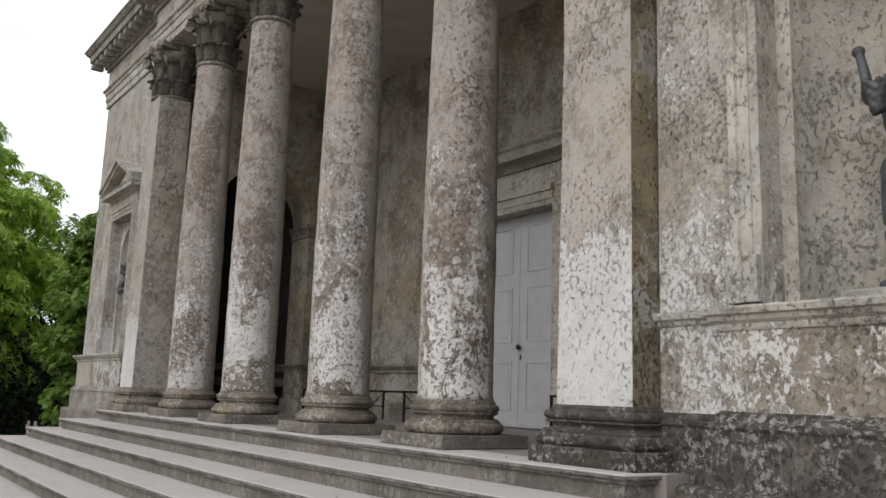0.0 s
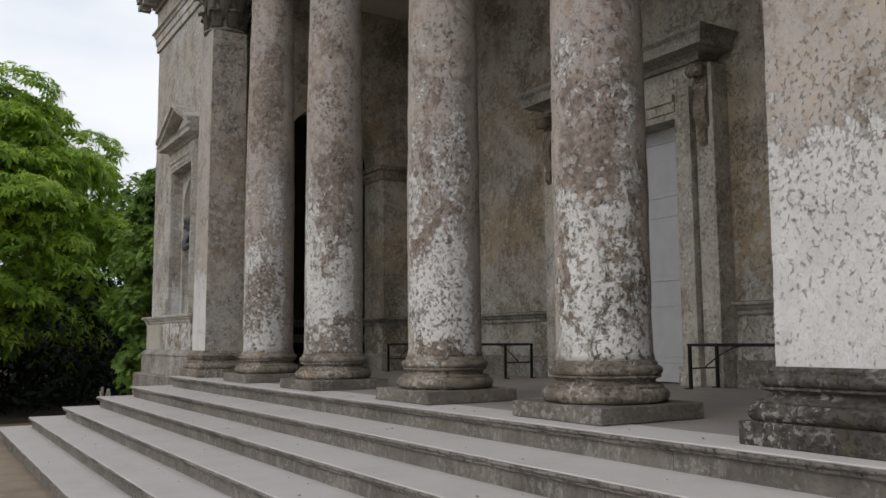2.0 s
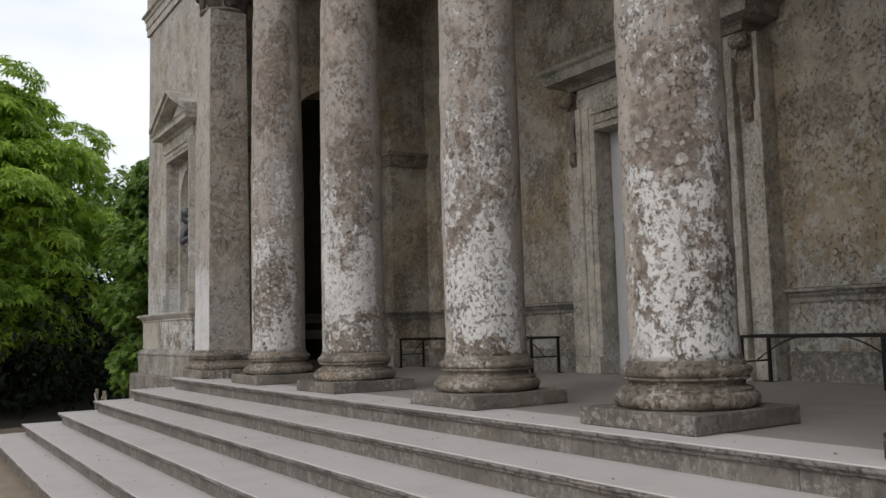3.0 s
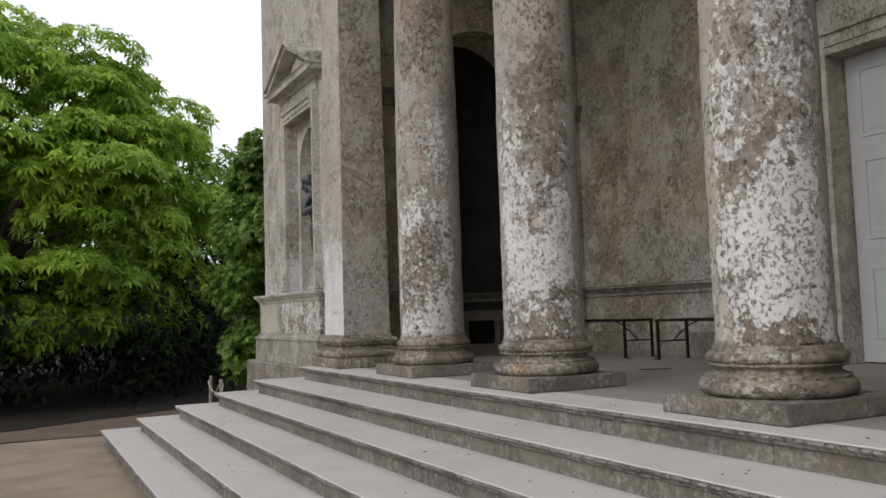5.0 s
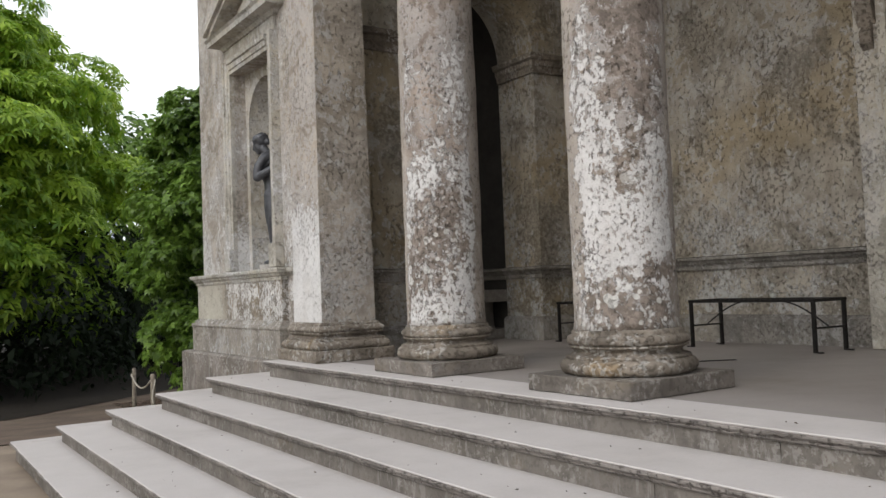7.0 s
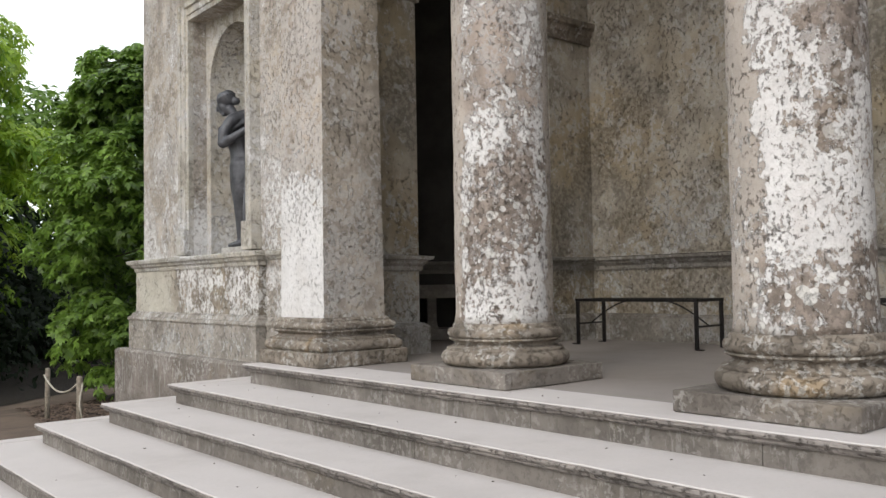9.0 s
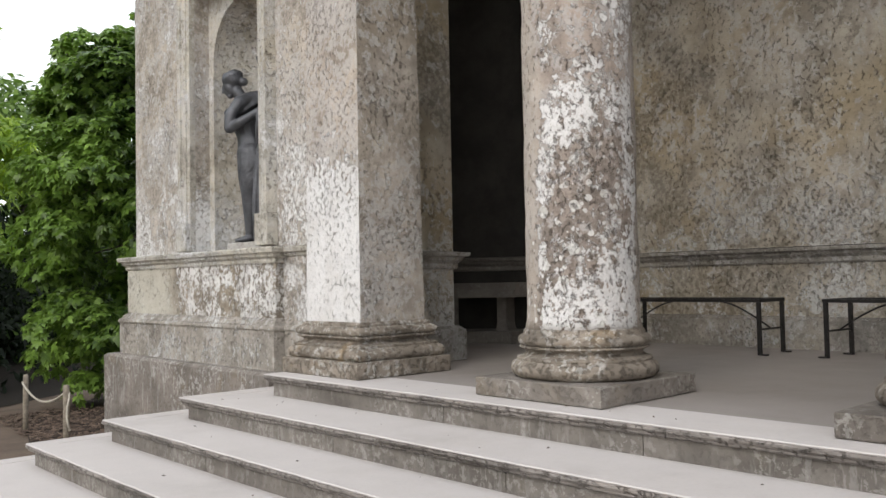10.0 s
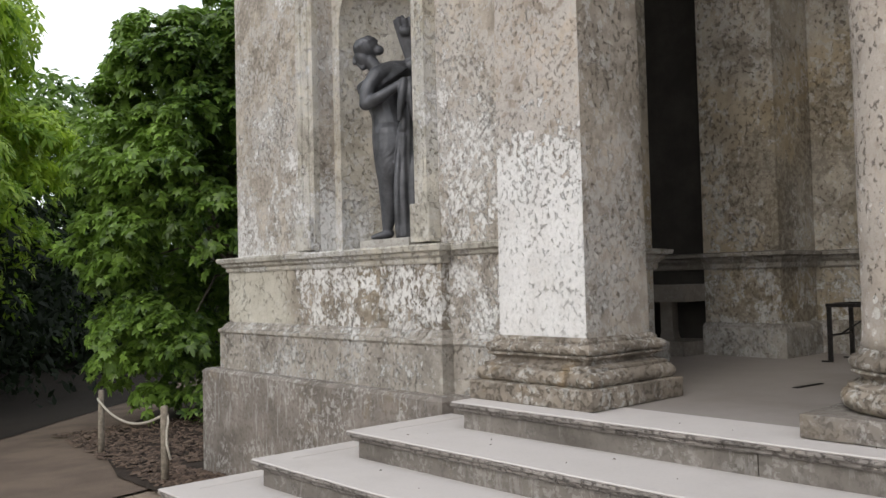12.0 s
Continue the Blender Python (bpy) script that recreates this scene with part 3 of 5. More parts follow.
def build_column(y, seed):
    col = thing("column", "tall round portico column with flaking whitewash on grey render", "column", "portico columns", at=(COL_X, y, P))
    part("plinth", box(-0.47, 0.47, -0.47, 0.47, 0.0, 0.11, 0.008), M_SLAB, col, "square dark stone plinth")
    r0, r1 = 0.338, 0.288
    base = [(r0 + o, z) for o, z in attic_base(0.11)]
    part("base", lathe(base, 96, 0.010, seed), M_BASE, col, "moulded round base with orange lichen", True)
    rows = []
    n = 84
    z0, z1 = 0.395, NECK - P
    rows.append((r0 + 0.012, z0))
    for i in range(1, n + 1):
        t = i / n
        r = r0 - (r0 - r1) * max(0.0, (t - 0.30) / 0.70) ** 1.6
        rows.append((r, z0 + (z1 - z0) * t))
    part("shaft", lathe(rows, 72, 0.006, seed), M_COLUMN, col, "smooth tapering shaft with peeling white paint", True)
    capital(col, False, NECK - P, CAP - P, r1)


for k, off in enumerate((-3.355, -1.22, 1.225, 3.375)):
    build_column(YC + off, 11.3 * k)


def build_anta(s):
    yc = mir(5.49 if s > 0 else 5.39, s)
    ob = thing("anta", "square corner pillar with white flaking render over a moulded base", "pillar", "portico antae", at=(4.74, yc, P))
    hx, hy = 0.35, 0.355
    part("plinth", box(-0.49, 0.42, -0.49, 0.49, 0.0, 0.12, 0.008), M_BASE if s > 0 else M_PLINTH_DARK, ob, "square stone plinth")
    prof = attic_base(0.11)
    loop = rect_path(-hx, 0.28, -hy, hy)
    fine_loop = []
    for k in range(4):
        p, q = Vector(loop[k]), Vector(loop[(k + 1) % 4])
        fine_loop += [tuple(p.lerp(q, u / 12)) for u in range(12)]
    bm = sweep(prof + [(-0.1, 0.40), (-0.1, 0.11)], fine_loop, True)
    for v in bm.verts:
        n = noise.noise(v.co * 9 + Vector((s * 7, 0, 0))) + 0.7 * noise.noise(v.co * 23)
        v.co += Vector((v.co.x + 0.08, v.co.y, 0)).normalized() * 0.007 * n
    part("base", bm, M_BASE if s > 0 else M_PLINTH_DARK, ob, "moulded square base with pale lichen")
    bm = bmesh.new()
    nz = 40
    loops = []
    for i in range(nz + 1):
        z = 0.39 + (NECK - P - 0.39) * i / nz
        loop = []
        tp = 0.035 * i / nz
        corners = [(-hx + tp, -hy + tp), (-hx + tp, hy - tp), (0.28 - tp, hy - tp), (0.28 - tp, -hy + tp)]
        for c in range(4):
            a, b = Vector(corners[c]), Vector(corners[(c + 1) % 4])
            for k in range(8):
                p = a.lerp(b, k / 8)
                d = 0.004 * noise.noise(Vector((p.x * 4, p.y * 4 + s * 9, z * 3)))
                if k == 0:
                    d -= 0.006 + 0.006 * noise.noise(Vector((c * 5, s * 3, z * 5)))
                q = p + p.normalized() * d
                loop.append(bm.verts.new((q.x, q.y, z)))
        loops.append(loop)
    for a, b in zip(loops, loops[1:]):
        for i in range(32):
            j = (i + 1) % 32
            bm.faces.new((a[i], a[j], b[j], b[i]))
    bm.faces.new(loops[0][::-1])
    bm.faces.new(loops[-1])
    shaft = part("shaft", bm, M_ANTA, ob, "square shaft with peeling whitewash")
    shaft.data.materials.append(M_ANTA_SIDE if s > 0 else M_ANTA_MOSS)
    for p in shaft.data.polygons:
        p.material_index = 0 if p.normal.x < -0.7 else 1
    cap = capital(ob, True, NECK - P, CAP - P, 0.33)


build_anta(1)
build_anta(-1)


# ---- entablature, ceiling ----
def build_entablature():
    ends = (mir(-9.80, 1), mir(9.80, 1))
    a, b = ends
    face = 4.47
    path = [(9.0, a), (WALL - 0.04, a), (WALL - 0.04, mir(-5.95, 1)), (face, mir(-5.95, 1)), (face, mir(5.95, 1)), (WALL - 0.04, mir(5.95, 1)), (WALL - 0.04, b), (9.0, b)]
    arch = [(-0.5, CAP), (0.0, CAP), (0.0, CAP + 0.14), (0.02, CAP + 0.145), (0.02, CAP + 0.30), (0.04, CAP + 0.305), (0.05, CAP + 0.36), (0.09, CAP + 0.39), (0.09, CAP + 0.42), (-0.5, CAP + 0.42)]
    ent = thing("entablature", "stone entablature of plain frieze and deep dark cornice", "entablature", kind="structure", at=(0, 0, 0))
    part("architrave", sweep(arch, path), M_WING, ent)
    fr = [(-0.5, CAP + 0.42), (0.0, CAP + 0.42), (0.0, CAP + 0.86), (-0.5, CAP + 0.86)]
    part("frieze", sweep(fr, path), M_WING, ent)
    z = CAP + 0.86
    co = [(-0.5, z), (0.05, z), (0.05, z + 0.06), (0.10, z + 0.08), (0.10, z + 0.20), (0.15, z + 0.22), (0.36, z + 0.24), (0.37, z + 0.37), (0.41, z + 0.39), (0.47, z + 0.47), (0.48, z + 0.47), (0.48, z + 0.50), (-0.5, z + 0.56)]
    part("cornice", sweep(co, path), M_CORNICE, ent, "dark streaked cornice")
    for y0, y1, x in ((mir(5.95, 1), b, WALL - 0.04), (mir(-5.95, 1), mir(5.95, 1), face)):
        k = y0 + 0.12
        while k < y1 + (0.3 if y1 == b else -0.1):
            part("bracket", box(x - 0.33, x - 0.08, k, k + 0.14, z + 0.10, z + 0.222, 0.01), M_CORNICE, ent)
            k += 0.36
    bm = bmesh.new()
    add_box(bm, 4.95, BACK + 0.3, mir(-5.95, 1), mir(5.95, 1), CEIL, CEIL + 0.3)
    tagged(part("ceiling", bm, M_CEIL), "pale plaster portico ceiling", "ceiling", kind="structure")
    bm = box(4.9, 13.0, a + 0.1, b - 0.1, CAP + 1.36, CAP + 1.6)
    tagged(part("roof", bm, M_CORNICE), "flat lead roof behind the cornice", "roof", kind="structure")


build_entablature()


# ---- portico walls ----
DY, DH, DTOP = 9.62, 0.98, 4.14      # doorway


def build_back_wall():
    bm = bmesh.new()
    add_box(bm, BACK, BACK + 0.6, 3.6, DY - DH, 0.6, CEIL + 0.2)
    add_box(bm, BACK, BACK + 0.6, DY + DH, END + 0.3, 0.6, CEIL + 0.2)
    add_box(bm, BACK, BACK + 0.6, DY - DH, DY + DH, DTOP, CEIL + 0.2)
    tagged(part("wall_back", bm, M_INNER), "stained ochre and grey plaster back wall", "wall", kind="structure")
    bm = box(BACK + 0.6, BACK + 0.7, DY - 1.5, DY + 1.5, 0.6, 4.6)
    tagged(part("wall_behind_door", bm, M_INNER), "plain wall closing the doorway", "wall", kind="structure")


build_back_wall()
BAND = [(-0.02, 1.785), (0.018, 1.785), (0.028, 1.80), (0.028, 1.835), (0.06, 1.865), (0.066, 1.89), (0.105, 1.90), (0.112, 1.93), (-0.02, 1.945)]
SKIRT = [(-0.02, 0.985), (0.075, 0.985), (0.075, 1.25), (0.03, 1.285), (-0.02, 1.29)]


def build_dado(name, path, where):
    ob = thing(name, "grey moulded dado rail and plain skirting on the " + where, "trim", kind="structure")
    part("rail", sweep(BAND, path), M_RAIL, ob)
    part("skirting", sweep(SKIRT, path), M_RAIL, ob)


build_dado("trim_back_a", [(BACK, DY + 1.56), (BACK, END + 0.01)], "portico back wall")
build_dado("trim_back_b", [(BACK, 3.7), (BACK, DY - 1.56)], "portico back wall")


def build_door():
    d = thing("door_1", "tall closed grey painted double door with raised panels", "door", kind="structure", at=(BACK - 0.012, DY, P))
    for s in (-1, 1):
        w = DH - 0.012
        leaf = part("leaf", box(0.0, 0.06, min(s * 0.003, s * w), max(s * 0.003, s * w), 0.012, DTOP - P - 0.004, 0.003), M_DOOR, d)
        for z0, z1 in ((0.26, 0.95), (1.26, 2.05), (2.30, 2.98)):
            y0, y1 = s * 0.17, s * (w - 0.16)
            y0, y1 = min(y0, y1), max(y0, y1)
            fr = [(-0.02, 0.0), (0.012, 0.0), (0.014, 0.012), (0.0, 0.03), (-0.02, 0.03)]
            bm = bmesh.new()
            loop = [(y0, z0), (y1, z0), (y1, z1), (y0, z1)]
            for i in range(4):
                a, b = Vector(loop[i]), Vector(loop[(i + 1) % 4])
                if abs(a.x - b.x) < 1e-6:
                    add_box(bm, -0.014, 0.004, a.x - 0.016, a.x + 0.016, min(a.y, b.y) - 0.016, max(a.y, b.y) + 0.016, 0.005)
                else:
                    add_box(bm, -0.0135, 0.004, min(a.x, b.x) - 0.016, max(a.x, b.x) + 0.016, a.y - 0.016, a.y + 0.016, 0.005)
            part("panel_moulding", bm, M_DOOR, leaf)
            part("panel", box(-0.006, 0.01, y0 + 0.05, y1 - 0.05, z0 + 0.05, z1 - 0.05, 0.004), M_DOOR, leaf)
    bm = lathe([(0.012, 0), (0.012, 0.03), (0.034, 0.04), (0.042, 0.058), (0.034, 0.075), (0.01, 0.08)], 20)
    bmesh.ops.rotate(bm, verts=bm.verts, cent=(0, 0, 0), matrix=Matrix.Rotation(radians(-90), 3, "Y"))
    bmesh.ops.translate(bm, verts=bm.verts, vec=(0, -0.05, 1.17))
    part("door_knob", bm, M_IRON, d, "round black knob", True)
    bm = box(-0.006, 0.002, -0.06, -0.03, 0.98, 1.06, 0.003)
    part("keyhole_plate", bm, M_IRON, d)


build_door()


def build_door_surround():
    ob = thing("door_surround", "weathered carved stone door surround with bracketed hood", "door surround", kind="structure", at=(8.24, DY, P))
    bk = BACK - 8.24 - 0.001
    top = DTOP - P
    # architrave in three steps round the opening
    for s in (-1, 1):
        bm = bmesh.new()
        prof = [(bk, 0.02), (-0.07, 0.02), (-0.075, 0.10), (-0.09, 0.105), (-0.095, 0.22), (-0.12, 0.23), (-0.13, 0.30), (bk, 0.30)]
        pts = [(x, s * (DH - 0.02 + o)) for x, o in prof]
        bm = prism(pts, "z", 0.22, top + 0.32)
        part("jamb_moulding", bm, M_PALE, ob)
        part("jamb_foot", box(-0.14, bk, min(s * (DH - 0.01), s * (DH + 0.31)), max(s * (DH - 0.01), s * (DH + 0.31)), 0.0, 0.22, 0.006), M_PALE, ob)
        part("side_strip", box(-0.05, bk, min(s * (DH + 0.30), s * (DH + 0.55)), max(s * (DH + 0.30), s * (DH + 0.55)), 0.0, top + 0.55, 0.008), M_PALE, ob)
        # scrolled console
        con = []
        for k in range(17):
            t = k / 16
            con.append((-0.05 - 0.10 * t - 0.05 * math.sin(t * math.pi * 2), top + 0.55 - 0.75 * (1 - t)))
        con = [(bk, con[0][1])] + con + [(bk, con[-1][1])]
        bm = prism([(x, z) for x, z in con], "y", min(s * (DH + 0.33), s * (DH + 0.50)), max(s * (DH + 0.33), s * (DH + 0.50)))
        part("console", bm, M_BASE, ob, "carved scrolled bracket")
        bm = lathe([(0.015, -0.09), (0.075, -0.085), (0.075, 0.085), (0.015, 0.09)], 18)
        bmesh.ops.rotate(bm, verts=bm.verts, cent=(0, 0, 0), matrix=Matrix.Rotation(radians(90), 3, "X"))
        bmesh.ops.translate(bm, verts=bm.verts, vec=(-0.16, s * (DH + 0.415), top + 0.46))
        part("console_scroll", bm, M_BASE, ob, smooth=True)
        part("console_leaf", prism([(-0.05, top - 0.20), (-0.10, top - 0.26), (-0.09, top - 0.36), (-0.05, top - 0.42)], "y", min(s * (DH + 0.36), s * (DH + 0.47)), max(s * (DH + 0.36), s * (DH + 0.47))), M_BASE, ob)
    bm = bmesh.new()
    for k, (x, z0, z1) in enumerate(((-0.07, -0.0, 0.08), (-0.09, 0.08, 0.2), (-0.125, 0.2, 0.28))):
        add_box(bm, x, bk, -DH - 0.02, DH + 0.02, top + z0, top + z1, 0.004)
    part("head_moulding", bm, M_PALE, ob)
    part("frieze_panel", box(-0.06, bk, -DH - 0.30, DH + 0.30, top + 0.28, top + 0.60, 0.006), M_PALE, ob)
    z = top + 0.60
    hood = [(-bk, z), (0.10, z), (0.12, z + 0.05), (0.17, z + 0.08), (0.34, z + 0.10), (0.35, z + 0.22), (0.40, z + 0.26), (0.41, z + 0.30), (-bk, z + 0.33)]
    w = DH + 0.32
    part("hood", sweep(hood, [(bk, -w), (0.0, -w), (0.0, w), (bk, w)]), M_CORNICE, ob, "projecting dark moulded hood")


build_door_surround()

AX, AR, SPRING = 6.78, 0.97, 4.72      # the end arch


def build_end_walls():
    pts = [(4.80, 0.6), (AX - AR, 0.6), (AX - AR, SPRING)] + [(AX + AR * math.cos(a), SPRING + AR * math.sin(a)) for a in [math.pi * (1 - i / 24) for i in range(1, 24)]] + [(AX + AR, SPRING), (AX + AR, 0.6), (BACK + 0.1, 0.6), (BACK + 0.1, CEIL + 0.2), (4.80, CEIL + 0.2)]
    bm = prism(pts, "y", END, END + 0.75)
    tagged(part("wall_end_arch", bm, M_INNER), "stained plaster end wall with a tall round arch", "wall", kind="structure")
    bm = box(4.95, BACK + 0.1, 3.2, mir(-5.75, 1), 0.6, CEIL + 0.2)
    tagged(part("wall_end_plain", bm, M_INNER), "plain plaster end wall", "wall", kind="structure")
    # dado and impost round the two piers
    ob = thing("trim_arch", "moulded dado, skirting and impost on the arch piers", "trim", kind="structure")
    imp = [(-0.02, 4.46), (0.03, 4.46), (0.035, 4.54), (0.055, 4.56), (0.06, 4.62), (0.10, 4.64), (0.11, 4.70), (-0.02, 4.71)]
    for path in ([(AX + AR, END + 0.74), (AX + AR, END), (BACK + 0.02, END)], [(4.90, END), (AX - AR, END), (AX - AR, END + 0.74)]):
        path = path[::-1]
        for name, prof in (("rail", BAND), ("skirting", SKIRT), ("impost", imp)):
            part(name, sweep(prof, path), M_RAIL if name != "impost" else M_BASE, ob)
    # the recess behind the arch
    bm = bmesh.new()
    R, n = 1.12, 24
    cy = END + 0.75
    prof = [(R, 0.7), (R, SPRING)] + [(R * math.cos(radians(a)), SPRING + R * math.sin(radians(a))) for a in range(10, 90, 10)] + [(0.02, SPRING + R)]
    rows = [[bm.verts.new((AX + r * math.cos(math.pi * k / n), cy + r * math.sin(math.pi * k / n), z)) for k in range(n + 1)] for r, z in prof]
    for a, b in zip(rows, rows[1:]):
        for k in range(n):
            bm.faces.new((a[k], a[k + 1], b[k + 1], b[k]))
    tagged(part("wall_recess", bm, M_DARK, smooth=True), "curved plaster recess behind the arch, coloured near-black for its shade", "wall", kind="structure")
    ob = thing("trim_recess", "moulded rail round the curved recess", "trim", kind="structure")
    path = [(AX + 1.115 * math.cos(math.pi * k / n), cy + 1.115 * math.sin(math.pi * k / n)) for k in range(n + 1)]
    part("rail", sweep(BAND, path), M_SEAT, ob)


build_end_walls()


def build_curved_seat():
    cy = END + 0.75
    ob = thing("curved_seat", "curved stone seat on short legs in the recess", "bench", at=(AX, cy, P))
    def ring(r0, r1, z0, z1, mat, name):
        n = 24
        out = [(r1 * math.cos(math.pi * k / n), r1 * math.sin(math.pi * k / n)) for k in range(n + 1)]
        inn = [(r0 * math.cos(math.pi * k / n), r0 * math.sin(math.pi * k / n)) for k in range(n, -1, -1)]
        part(name, prism(out + inn, "z", z0, z1), mat, ob)
    ring(0.58, 1.10, 0.0, 0.13, M_SEAT, "step")
    ring(0.62, 1.10, 0.50, 0.58, M_SEAT, "seat")
    ring(0.66, 1.10, 0.58, 0.66, M_SEAT, "seat_slab")
    for a in (20, 62, 118, 160):
        t = radians(a)
        bm = prism([(-0.08, 0.13), (-0.065, 0.17), (-0.055, 0.22), (-0.055, 0.50), (0.055, 0.50), (0.055, 0.22), (0.065, 0.17), (0.08, 0.13)], "y", -0.12, 0.12)
        bmesh.ops.transform(bm, matrix=Matrix.Translation((0.86 * math.cos(t), 0.86 * math.sin(t), 0)) @ Matrix.Rotation(t + math.pi / 2, 4, "Z"), verts=bm.verts)
        part("leg", bm, M_SEAT, ob)


build_curved_seat()


# ---- wings ----
def build_wing(s):
    """One wing: pedestal, wall with a framed niche, pediment."""
    side = "a" if s > 0 else "b"
    n0, n1 = (6.90, 8.26) if s > 0 else (6.58, 7.94)   # niche opening from the middle
    nc = (n0 + n1) / 2
    inner, outer = 5.75, WING_END - YC
    z0, ztop, zo = 2.0, CAP + 0.1, 4.70
    def ys(a, b):
        a, b = mir(a, s), mir(b, s)
        return min(a, b), max(a, b)
    bm = bmesh.new()
    add_box(bm, WALL, WALL + 0.5, *ys(inner, n0), 0.0, ztop)
    add_box(bm, WALL, WALL + 0.5, *ys(n1, outer), 0.0, ztop)
    add_box(bm, WALL, WALL + 0.5, *ys(n0, n1), zo, ztop)
    add_box(bm, WALL, WALL + 0.5, *ys(n0, n1), 0.0, z0)
    tagged(part("wall_wing_" + side, bm, M_WING), "blotched grey and white rendered wing wall", "wall", kind="structure")
    bm = box(WALL + 0.5, 13.0, *ys(outer - 0.5, outer), 0.0, ztop)
    tagged(part("wall_side_" + side, bm, M_WING), "plain rendered side wall of the wing", "wall", kind="structure")
    # niche panel and half-round recess
    R, spring = 0.58, 3.97
    ca = mir(nc, s)
    w = (n1 - n0) / 2 + 0.02
    px = WALL + 0.16
    pts = [(ca - w, z0 - 0.02), (ca - R, z0 - 0.02), (ca - R, spring)] + [(ca - R * math.cos(math.pi * i / 24), spring + R * math.sin(math.pi * i / 24)) for i in range(1, 24)] + [(ca + R, spring), (ca + R, z0 - 0.02), (ca + w, z0 - 0.02), (ca + w, zo + 0.02), (ca - w, zo + 0.02)]
    ob = thing("niche_" + side, "arched statue niche in a recessed panel", "niche", kind="structure")
    part("panel", prism(pts, "x", px, px + 0.05), M_PALE, ob)
    bm = bmesh.new()
    n = 20
    prof = [(R, z0 - 0.02), (R, spring)] + [(R * math.cos(radians(a)), spring + R * math.sin(radians(a))) for a in range(10, 90, 10)] + [(0.01, spring + R)]
    rows = [[bm.verts.new((px + 0.04 + r * math.sin(math.pi * k / n), ca + r * math.cos(math.pi * k / n), z)) for k in range(n + 1)] for r, z in prof]
    for a, b in zip(rows, rows[1:]):
        for k in range(n):
            bm.faces.new((a[k], a[k + 1], b[k + 1], b[k]))
    part("hollow", bm, M_PALE, ob, smooth=True)
    part("sill", box(WALL + 0.02, px + 0.6, *ys(n0, n1), z0 - 0.06, z0 + 0.012), M_PALE, ob)
    # surround
    sur = thing("niche_surround_" + side, "moulded stone frame with small pediment round the niche", "surround", kind="structure")
    prof = [(0.0, 0.0), (-0.06, 0.0), (-0.062, 0.055), (-0.075, 0.06), (-0.08, 0.13), (-0.10, 0.14), (-0.105, 0.19), (0.0, 0.21)]
    for e, d in ((n0, -1), (n1, 1)):
        pts = [(WALL + x, mir(e + d * o, s)) for x, o in prof]
        part("frame_side", prism(pts, "z", 2.03, zo + 0.20), M_PALE, sur)
        part("frame_foot", box(WALL - 0.118, WALL, *ys(e + min(0.006 * d, d * 0.225), e + max(0.006 * d, d * 0.225)), 2.032, 2.32, 0.008), M_PALE, sur)
    pts = [(WALL + x, zo + o) for x, o in prof]
    part("frame_head", prism(pts, "y", *ys(n0 - 0.002, n1 + 0.002)), M_PALE, sur)
    part("frieze", box(WALL - 0.045, WALL, *ys(n0 - 0.18, n1 + 0.18), zo + 0.20, zo + 0.38, 0.005), M_PALE, sur)
    zb = zo + 0.38
    hw = w + 0.42
    bed = [(-0.02, zb), (0.06, zb), (0.09, zb + 0.05), (0.22, zb + 0.07), (0.23, zb + 0.13), (0.26, zb + 0.16), (-0.02, zb + 0.16)]
    q = hw - 0.26
    part("pediment_bed", sweep(bed, [(WALL + 0.02, ca - q), (WALL, ca - q), (WALL, ca + q), (WALL + 0.02, ca + q)]), M_PALE, sur)
    rise = 0.50
    part("tympanum", prism([(ca - q, zb + 0.15), (ca + q, zb + 0.15), (ca, zb + 0.15 + rise * q / hw)], "x", WALL - 0.04, WALL + 0.01), M_PALE, sur)
    for d in (-1, 1):
        for x, lo, hi in ((-0.22, 0.0, 0.08), (-0.27, 0.07, 0.15)):
            pts = [(ca + d * hw, zb + 0.155 + lo), (ca + d * hw, zb + 0.155 + hi), (ca, zb + 0.155 + rise + hi), (ca, zb + 0.155 + rise + lo)]
            part("raking_moulding", prism(pts, "x", WALL + x, WALL + 0.01), M_PALE, sur)
    # pedestal
    ped = thing("pedestal_" + side, "moulded pedestal of flaking dado over dark stone plinth", "pedestal", kind="structure")
    brk = n0 - 0.30
    f, g = 4.58, 4.69
    path = [(g, mir(5.7, s)), (g, mir(brk, s)), (f, mir(brk, s)), (f, mir(outer + 0.05, s)), (9.0, mir(outer + 0.05, s))]
    if s < 0:
        path = path[::-1]
    part("dado", sweep([(-0.3, 1.30), (0.0, 1.30), (0.0, 1.90), (-0.3, 1.90)], path), M_DADO, ped, "dado with peeling cream and white coats")
    cap = [(-0.3, 1.87), (0.012, 1.87), (0.02, 1.885), (0.02, 1.91), (0.05, 1.93), (0.055, 1.955), (0.085, 1.965), (0.095, 2.0), (0.085, 2.012), (-0.3, 2.03)]
    part("cap_moulding", sweep(cap, path), M_PALE, ped, "moulded cap of pale worn render")
    foot = [(-0.3, 0.92), (0.07, 0.92), (0.07, 1.27), (0.085, 1.29), (0.08, 1.315), (0.05, 1.33), (0.035, 1.36), (0.0, 1.385), (-0.3, 1.39)]
    part("foot_moulding", sweep(foot, path), M_FOOT if s > 0 else M_PLINTH_DARK, ped, "blotched base course")
    plinth = [(-0.3, -1.2), (0.20, -1.2), (0.20, 0.905), (0.17, 0.93), (-0.3, 0.94)]
    part("plinth_course", sweep(plinth, path), M_PLINTH if s > 0 else M_PLINTH_DARK, ped, "dark wet-stained stone plinth")


build_wing(1)
build_wing(-1)
